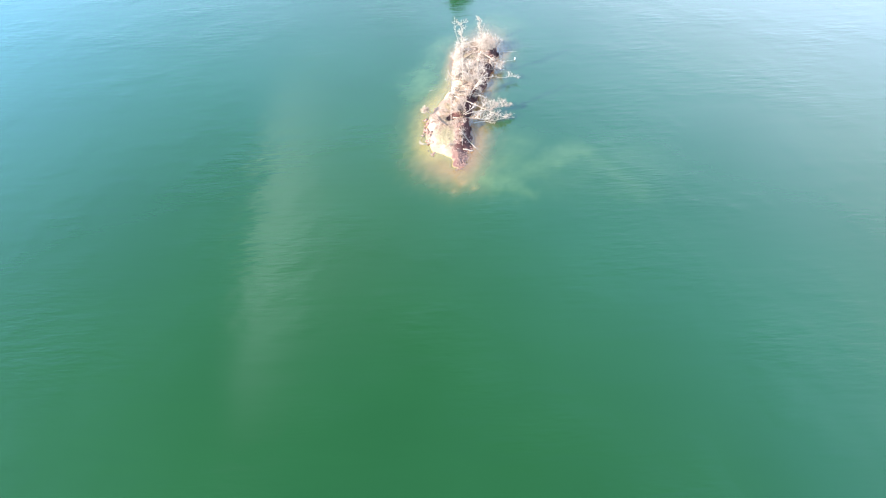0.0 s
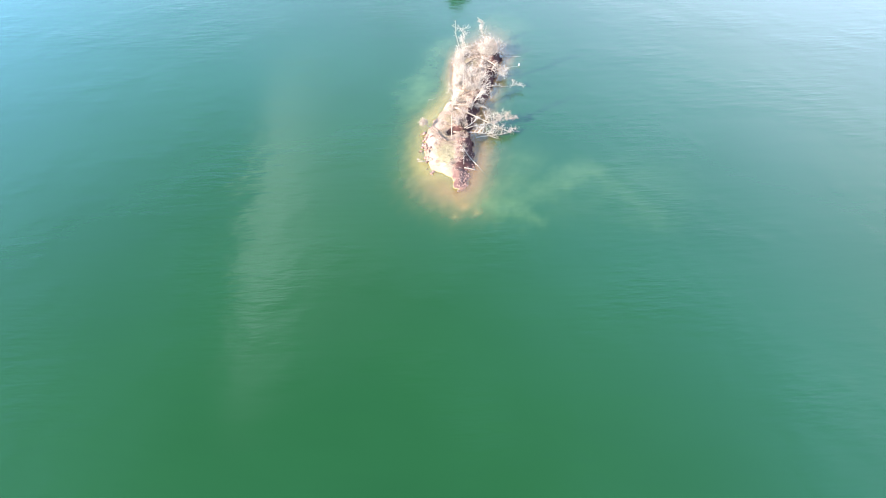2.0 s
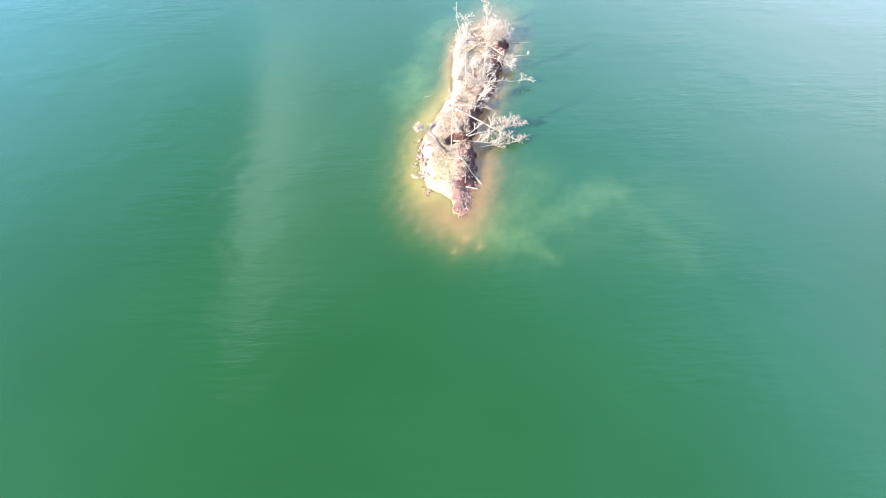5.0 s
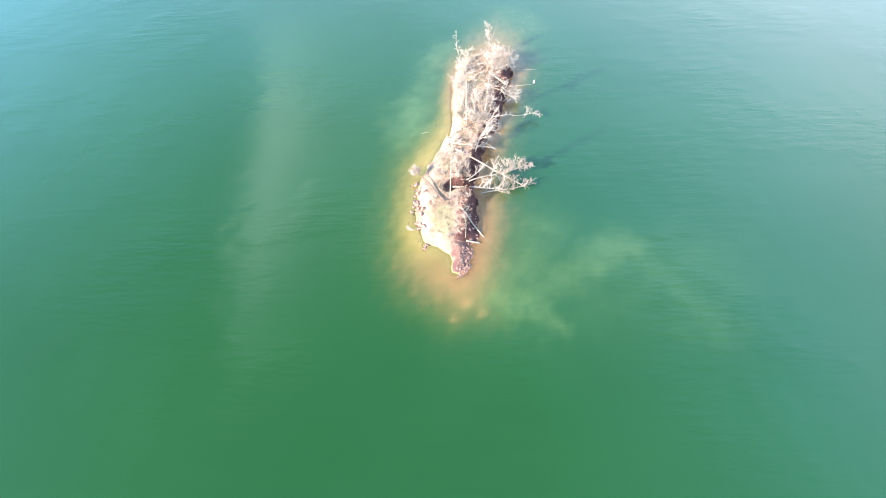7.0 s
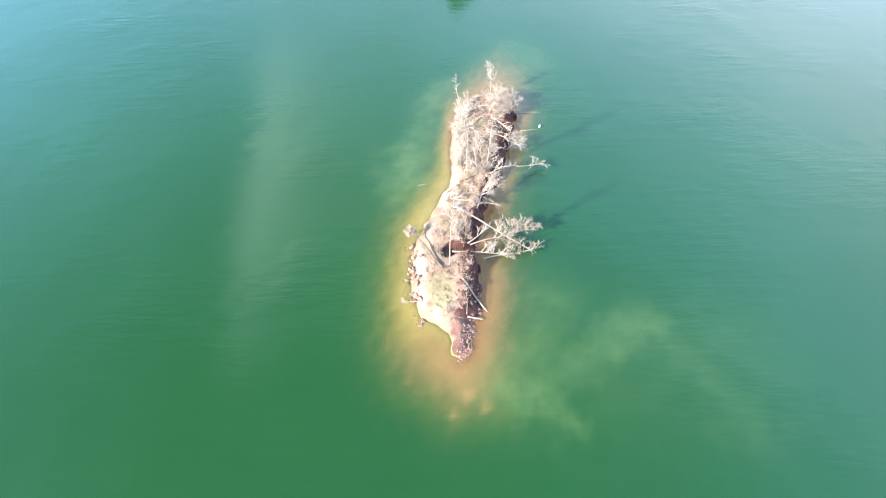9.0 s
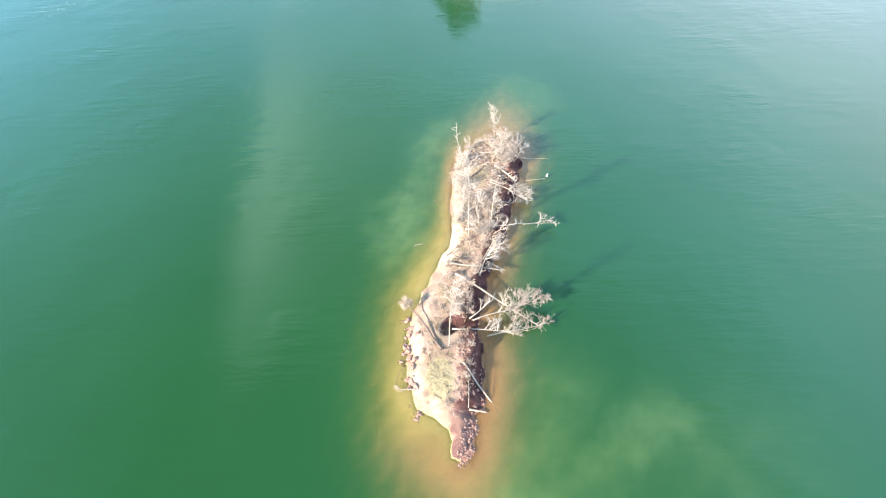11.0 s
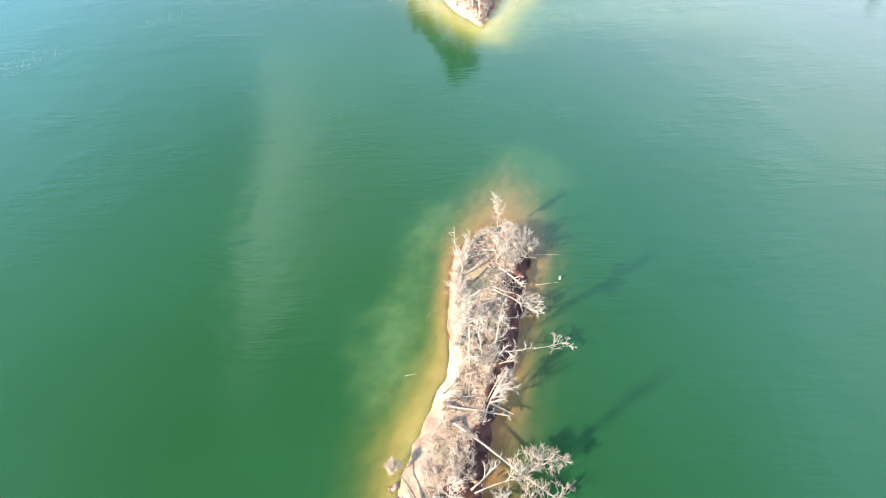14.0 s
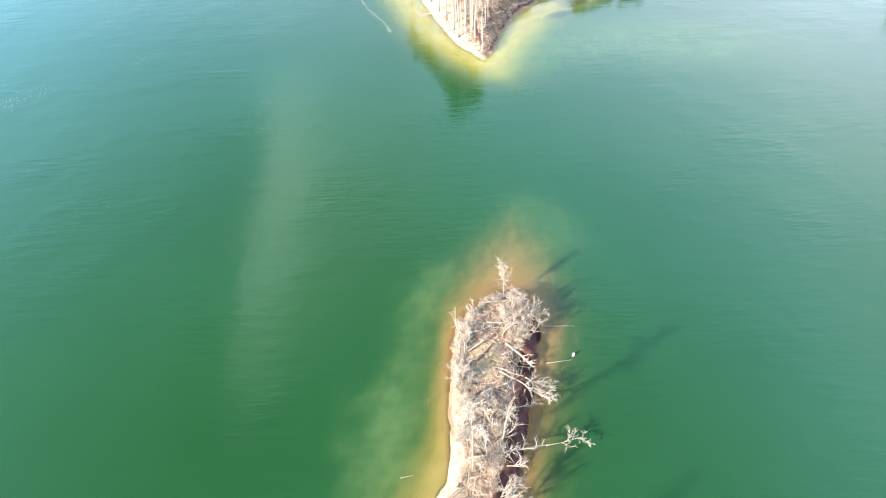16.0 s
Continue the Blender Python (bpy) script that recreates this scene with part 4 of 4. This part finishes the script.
for i, (x, y, x2, y2) in enumerate(((3.2, 72.3, 5.4, 72.6), (3.8, 70.9, 5.0, 71.6), (5.2, 73.2, 7.4, 72.8), (4.4, 67.4, 6.6, 68.2), (3.0, 65.2, 4.8, 66.1), (5.0, 75.3, 7.2, 75.0), (6.0, 70.2, 7.6, 70.9))):
    z = max(land_z(x, y), 0.5)
    dead_tree("thin pale fallen trunk lying in the brush", (x, y, z + 0.35), (x2, y2, max(land_z(x2, y2), 0.3) + 0.5), 0.045, 430 + i, 4, (0.4, 1.0), 0.6, 0.03, levels=1, name="fallen_branch", category="branch")

for x, y, k, sc in ((8.3, 73.5, 1, 1.0), (8.0, 74.5, 1, 0.9), (7.9, 72.4, 3, 0.9), (7.4, 75.6, 1, 0.8)):
    shrub(x, y, k, sc, "rounded leafless shrub overhanging the bank", x * 3)

for x, y, k, sc in ((8.55, 73.9, 5, 1.3), (7.6, 75.2, 6, 0.9), (5.9, 66.0, 6, 0.7), (5.35, 60.7, 5, 0.75), (4.9, 59.6, 6, 0.5), (7.2, 71.9, 6, 0.8), (3.5, 68.6, 6, 0.85), (4.6, 66.6, 5, 0.9), (3.2, 66.6, 5, 0.7)):
    shrub(x, y, k, sc, "round pale leafless shrub fanning out in fine twigs", x * 5)

float_t = Tubes()
float_t.add([Vector((0, 0, -0.12)), Vector((0, 0, 0.02)), Vector((0.02, 0, 0.2)), Vector((0.03, 0, 0.32))], [0.05, 0.10, 0.08, 0.03], 10)
buoy = new("float", float_t.mesh("float", FLOAT))
buoy.location = (11.2, 70.8, 0)
tagged(buoy, "small white float bobbing beside a pole in the shallows", "float")


# ---------------------------------------------------------------- pines on the headland
def pine(x, y, height, clear, seed, wide):
    """Slim pine: bare pale trunk below, clumped green crown above."""
    rng = random.Random(seed)
    thing = new("pine_tree")
    thing.location = (x, y, land_z(x, y) - 0.05)
    tagged(thing, "slim pine with bare pale trunk and green crown", "tree", "pines on the headland")
    trunk = Tubes()
    lean = (rng.gauss(0, 0.02), rng.gauss(0, 0.02))
    pts = [Vector((lean[0] * h + 0.08 * math.sin(h + seed), lean[1] * h, h)) for h in np.linspace(0, height, 9)]
    trunk.add(pts, [0.15 * (1 - 0.85 * i / 8) for i in range(9)], 7)
    piece("trunk", trunk, BARK, thing)
    crown, wood = Tubes(), Tubes()
    n = 26
    for k in range(n):
        h = clear + (height - clear) * (k + rng.random()) / n
        f = (h - clear) / (height - clear)
        w = rng.uniform(0, 6.283)
        reach = wide * (1.05 - f) ** 0.7 * min(1, 0.45 + f * 2.5) * rng.uniform(0.6, 1.1) + 0.25
        p = Vector((lean[0] * h, lean[1] * h, h))
        line = wander(rng, p, (math.cos(w), math.sin(w), 0.25), reach, 3, 0.1)
        wood.add(line, [0.03, 0.022, 0.015, 0.008], 4)
        for q in (line[1], line[2], line[3], line[3]):
            for _ in range(16):
                o = q + Vector((rng.gauss(0, 0.25), rng.gauss(0, 0.25), rng.gauss(0.05, 0.16)))
                v = Vector((rng.gauss(0, 1), rng.gauss(0, 1), rng.gauss(0.3, 0.6))).normalized() * rng.uniform(0.18, 0.34)
                s = v.orthogonal().normalized() * 0.05
                i = len(crown.v)
                crown.v += [tuple(o - s), tuple(o + s), tuple(o + v)]
                crown.f.append((i, i + 1, i + 2))
    piece("crown", crown, NEEDLES, thing)
    piece("bough", wood, BARK, thing)
    return thing


for i, (x, y, h) in enumerate(((5.2, 124.6, 11.4), (4.6, 127.0, 10.6), (6.2, 127.4, 11.0), (7.1, 125.6, 8.8), (7.4, 122.7, 7.6), (3.6, 130.5, 11.5), (2.6, 134.0, 11), (0.6, 140.6, 11), (6.7, 130.2, 10.5), (5.0, 129, 10.5),
                               (1.2, 138.5, 11), (4.5, 135, 12), (8, 136, 9), (0, 146, 12), (-2.3, 148, 13.5), (6, 143, 12), (-3, 153, 13), (4, 152, 14), (11, 153, 8), (19, 155, 7), (30, 156, 7), (40, 160, 7))):
    pine(x, y, h, h * 0.80 if y < 126 else h * 0.62, 300 + i, 1.2 if y < 123.5 else 2.0)
for i, (x, y, h) in enumerate(((8.9, 124.6, 5.0), (9.6, 128.0, 4.6), (8.2, 121.4, 5.6), (6.0, 122.6, 6.2), (10.6, 131.5, 4.0), (8.6, 130.6, 5.2), (6.9, 124.0, 6.0), (7.9, 126.6, 5.4), (4.4, 126.0, 6.0), (12.0, 134.0, 3.4), (5.6, 125.6, 6.5), (8.1, 119.2, 4.6))):
    z = land_z(x, y)
    dead_tree("slim bare whitish trunk standing on the headland", (x, y, z - 0.05), (x + 0.1 * math.sin(i * 3), y + 0.15 * math.cos(i * 5), z + h), 0.055, 640 + i, 5, (0.6, 1.0), 0.7, 0.015, levels=1, taper=0.45, wood=TWIG)
for i in range(26):
    r2 = random.Random(900 + i)
    x = 92 + i * 2.4 + r2.uniform(-2, 2)
    y = 160 - i * 3.2 + r2.uniform(0, 8)
    if land_z(x + 6, y + 4) > 0.3:
        pine(x + 6, y + 4, r2.uniform(14, 18), 4, 500 + i, 3.0)


# ---------------------------------------------------------------- loose stones, clods and plants of the islet
def lump_mesh(seed, subdivisions, rough):
    bm = bmesh.new()
    bmesh.ops.create_icosphere(bm, subdivisions=subdivisions, radius=1.0)
    r2 = random.Random(seed)
    for v in bm.verts:
        k = 1 + rough * (noise.noise(v.co * 1.3 + Vector((seed, 0, 0))) + 0.5 * noise.noise(v.co * 3.1 + Vector((0, seed, 0))) + (0.4 if subdivisions < 2 else 0.06) * r2.uniform(-1, 1))
        v.co = Vector((v.co.x * k, v.co.y * k * 0.8, v.co.z * k * 0.62))
    me = bpy.data.meshes.new("stone")
    bm.to_mesh(me)
    bm.free()
    me.polygons.foreach_set("use_smooth", [subdivisions > 1] * len(me.polygons))
    me.materials.append(STONE)
    return me


STONES = [lump_mesh(40 + i, 1, 0.35) for i in range(5)]
CLODS = [lump_mesh(60 + i, 3, 0.75) for i in range(4)]


def stone(name, meshes, x, y, size, r2, sink=0.3):
    ob = new(name, meshes[r2.randrange(len(meshes))])
    ob.parent = islet
    ob.matrix_basis = Matrix.LocRotScale((x, y, land_z(x, y) + size * (0.5 - sink)), Euler((r2.uniform(-0.4, 0.4), r2.uniform(-0.4, 0.4), r2.uniform(0, 6.28))),
                                         (size * r2.uniform(0.8, 1.3), size * r2.uniform(0.8, 1.2), size * r2.uniform(0.8, 1.2)))
    return ob


r2 = random.Random(77)
for cx, cy in ((-1.55, 55.1), (-1.5, 54.5), (-1.35, 53.85), (-1.3, 53.4), (-1.35, 52.95), (-1.45, 51.75), (-1.25, 52.3), (-1.0, 51.3), (-1.1, 50.6), (-1.0, 50.2), (-0.82, 48.3), (-0.7, 47.9), (-1.3, 54.9)):
    for _ in range(r2.randint(3, 9)):
        stone("clay_clod", CLODS, cx + 0.15 + r2.gauss(0, 0.2), cy + r2.gauss(0, 0.28), 0.05 + 0.19 * r2.random() ** 1.7, r2)
placed = 0
while placed < 210:
    t = r2.random()
    x, y = r2.uniform(1.5, 3.4), 44.3 + 3.2 * t
    d, _ = shore(ISLET, np.array([x]), np.array([y]))
    if d[0] < -0.35 or x < 1.9 + 0.15 * (y - 44.5):
        continue
    stone("stone", STONES, x, y, 0.025 + 0.075 * r2.random() ** 2, r2)
    placed += 1
placed = 0
while placed < 120:
    y = r2.uniform(47, 58)
    x = r2.uniform(2.6, 4.5)
    d, side = shore(ISLET, np.array([x]), np.array([y]))
    if d[0] < -0.2 or (d[0] > 0.25 and d[0] < 1.15) or d[0] > 1.8 or side[0] < 0.5:
        continue
    stone("stone", STONES, x, y, r2.uniform(0.03, 0.09), r2)
    placed += 1


placed = 0
while placed < 90:
    x, y = r2.uniform(1.9, 3.7), r2.uniform(48.2, 53.4)
    if inside(x, y, 0.35) and x > 2.0 + 0.12 * abs(y - 50.5):
        stone("clay_clod", CLODS, x, y, 0.03 + 0.10 * r2.random() ** 2, r2, 0.35)
        placed += 1


def tufts(name, label, category, mat, spots, blades, height, seed):
    """Many thin blades in clumps, as one growth."""
    r3 = random.Random(seed)
    v, f = [], []
    for x, y, spread in spots:
        for _ in range(blades):
            px, py = x + r3.gauss(0, spread), y + r3.gauss(0, spread)
            lean = Vector((r3.gauss(0, 0.6), r3.gauss(0, 0.6), 1)).normalized() * height * r3.uniform(0.5, 1.3)
            side = Vector((r3.gauss(0, 1), r3.gauss(0, 1), 0)).normalized() * 0.016
            i = len(v)
            v += [(px - side.x, py - side.y), (px + side.x, py + side.y), (px + lean.x, py + lean.y, lean.z)]
            f.append((i, i + 1, i + 2))
    a = np.array([(p[0], p[1]) for p in v])
    z = islet_height(a[:, 0], a[:, 1])
    co = [(p[0], p[1], (z[i - i % 3] if len(p) > 2 else z[i]) + (p[2] if len(p) > 2 else -0.02)) for i, p in enumerate(v)]
    keep = [t for t in f if z[t[0]] > 0.3]
    me = bpy.data.meshes.new(name)
    me.from_pydata(co, [], keep)
    me.materials.append(mat)
    return tagged(new(name, me), label, category, kind="stuff")


r2 = random.Random(31)
spots = []
while len(spots) < 420:
    x, y = r2.uniform(-0.5, 8.5), r2.uniform(46, 77)
    d, _ = shore(ISLET, np.array([x]), np.array([y]))
    if d[0] > 0.9 and waves(np.array([x]), np.array([y]), 2.2, 55)[0] > -0.35 and not (48.3 < y < 51.7 and 0.4 < x < 2.1):
        spots.append((x, y, 0.22))
tufts("dry_grass", "flattened dry straw-coloured grass on the islet", "grass", STRAW, spots, 26, 0.16, 8)
spots = [(r2.uniform(0.1, 1.9), r2.uniform(48.5, 51.9), 0.16) for _ in range(190)]
spots += [(r2.gauss(3.2, 0.3), r2.gauss(61.6, 0.7), 0.12) for _ in range(30)] + [(r2.gauss(1.6, 0.35), r2.gauss(56.6, 0.9), 0.15) for _ in range(45)]
tufts("green_grass", "patch of short olive-green grass on the islet", "grass", GRASS, spots, 40, 0.06, 9)

litter = Tubes()
while len(litter.f) < 6500:
    x, y = r2.uniform(-0.5, 8.6), r2.uniform(46, 77)
    d, _ = shore(ISLET, np.array([x]), np.array([y]))
    if d[0] > 0.9 and (y > 60 or r2.random() < 0.3):
        w = r2.uniform(0, 6.283)
        n = r2.uniform(0.3, 1.1) if y > 60 else r2.uniform(0.12, 0.4)
        z = land_z(x, y)
        p = [Vector((x + math.cos(w) * n * k / 2, y + math.sin(w) * n * k / 2, z + 0.03 + r2.uniform(0, 0.12))) for k in range(3)]
        litter.add(p, [0.016, 0.013, 0.007] if y > 60 else [0.01, 0.009, 0.006], 4)
litter_ob = new("twig_litter", litter.mesh("twig_litter", BRUSH))
tagged(litter_ob, "scattered pale broken twigs over the islet ground", "twigs", kind="stuff")

debris = Tubes()
while len(debris.f) < 2600:
    x, y = r2.uniform(-0.6, 8.6), r2.uniform(45.5, 77)
    d, _ = shore(ISLET, np.array([x]), np.array([y]))
    if d[0] > 0.9:
        w, n, z = r2.uniform(0, 6.283), r2.uniform(0.12, 0.7), land_z(x, y)
        debris.add([Vector((x + math.cos(w) * n * k / 2, y + math.sin(w) * n * k / 2, z + 0.02 + r2.uniform(0, 0.05))) for k in range(3)], [0.022, 0.02, 0.01], 4)
tagged(new("bark_debris", debris.mesh("bark_debris", DARKWOOD)), "dark broken bark and rotten sticks on the ground", "debris", kind="stuff")

# foam: small flecks drifting in loose lines
FOAM = surface("lake_foam", (0.14, 0.16, 0.15), (0.22, 0.24, 0.23), 3.0, 0.9, 0)
r4 = random.Random(12)
foam_v, foam_f = [], []
for path, n, wide in (([(-10.5, 142.2), (-8.6, 137.1), (-5.6, 131.1), (-4.9, 128.5)], 420, 0.14), ([(-55, 109.5), (-52.5, 112.5), (-50, 115)], 150, 1.3), ([(-41, 122), (-38, 126)], 50, 1.3)):
    for _ in range(n):
        k = r4.uniform(0, len(path) - 1.001)
        (ax, ay), (bx, by) = path[int(k)], path[int(k) + 1]
        cx, cy = ax + (bx - ax) * (k % 1) + r4.gauss(0, wide), ay + (by - ay) * (k % 1) + r4.gauss(0, wide)
        size, i = r4.uniform(0.012, 0.05), len(foam_v)
        for j in range(6):
            w = j * 1.0472
            q = size * r4.uniform(0.6, 1.2)
            foam_v.append((cx + math.cos(w) * q * 1.6, cy + math.sin(w) * q, 0.004))
        foam_v.append((cx, cy, 0.02 + size * 0.15))
        foam_f += [(i + j, i + (j + 1) % 6, i + 6) for j in range(6)]
foam_me = bpy.data.meshes.new("foam")
foam_me.from_pydata(foam_v, [], foam_f)
foam_me.materials.append(FOAM)
tagged(new("foam", foam_me), "loose line of white foam flecks on the lake", "foam", kind="stuff")

# fallen wood and brush on the point of the headland
dead_tree("white fallen branching tree at the headland's shore", (1.6, 133.0, 0.8), (-0.7, 133.6, 0.35), 0.06, 601, 8, (0.3, 1.0), 1.0, 0.04, levels=1, floor=0.15, rest=False)
r5 = random.Random(41)
made = 0
while made < 34:
    x, y = r5.uniform(2, 18), r5.uniform(119.5, 142)
    d, _ = shore(HEADLAND, np.array([x]), np.array([y]))
    if d[0] > 0.7 and (x > 6.5 or r5.random() < 0.25):
        shrub(x, y, r5.randrange(5), r5.uniform(0.4, 0.8), "leafless brown undergrowth shrub on the headland", r5.uniform(0, 6.28))["group"] = "undergrowth on the headland"
        made += 1
brush = Tubes()
while len(brush.f) < 9000:
    x, y = r5.uniform(3, 17), r5.uniform(118.5, 140)
    d, _ = shore(HEADLAND, np.array([x]), np.array([y]))
    if d[0] > 0.4 and (x > 7.6 + 0.12 * (y - 118) or r5.random() < 0.18):
        w, n, z = r5.uniform(0, 6.283), r5.uniform(0.4, 1.4), land_z(x, y)
        brush.add([Vector((x + math.cos(w) * n * k / 2, y + math.sin(w) * n * k / 2, z + 0.05 + r5.uniform(0, 0.35))) for k in range(3)], [0.035, 0.028, 0.012], 4)
tagged(new("brush_litter", brush.mesh("brush_litter", DARKWOOD)), "brown broken sticks and dead brush on the forest floor", "debris", kind="stuff")
for i in range(12):
    x, y = r5.uniform(5, 16), r5.uniform(122, 140)
    d, _ = shore(HEADLAND, np.array([x]), np.array([y]))
    if d[0] > 1:
        w, n, z = r5.uniform(0, 6.28), r5.uniform(1.2, 2.8), land_z(x, y)
        dead_tree("bare fallen stick on the headland's forest floor", (x, y, z + 0.1), (x + math.cos(w) * n, y + math.sin(w) * n, z + 0.25), 0.05, 620 + i, 2, (0.4, 1.0), 0.5, 0.03, levels=1, rest=False, name="fallen_branch", category="branch")

for i in range(4, 12):
    x, y = 19 + i * 1.9 + r5.uniform(-0.6, 0.6), 141.5 + i * 0.9 + r5.uniform(0, 2.5)
    pine(x, y, r5.uniform(4.0, 5.0), 1.0, 700 + i, 1.6)
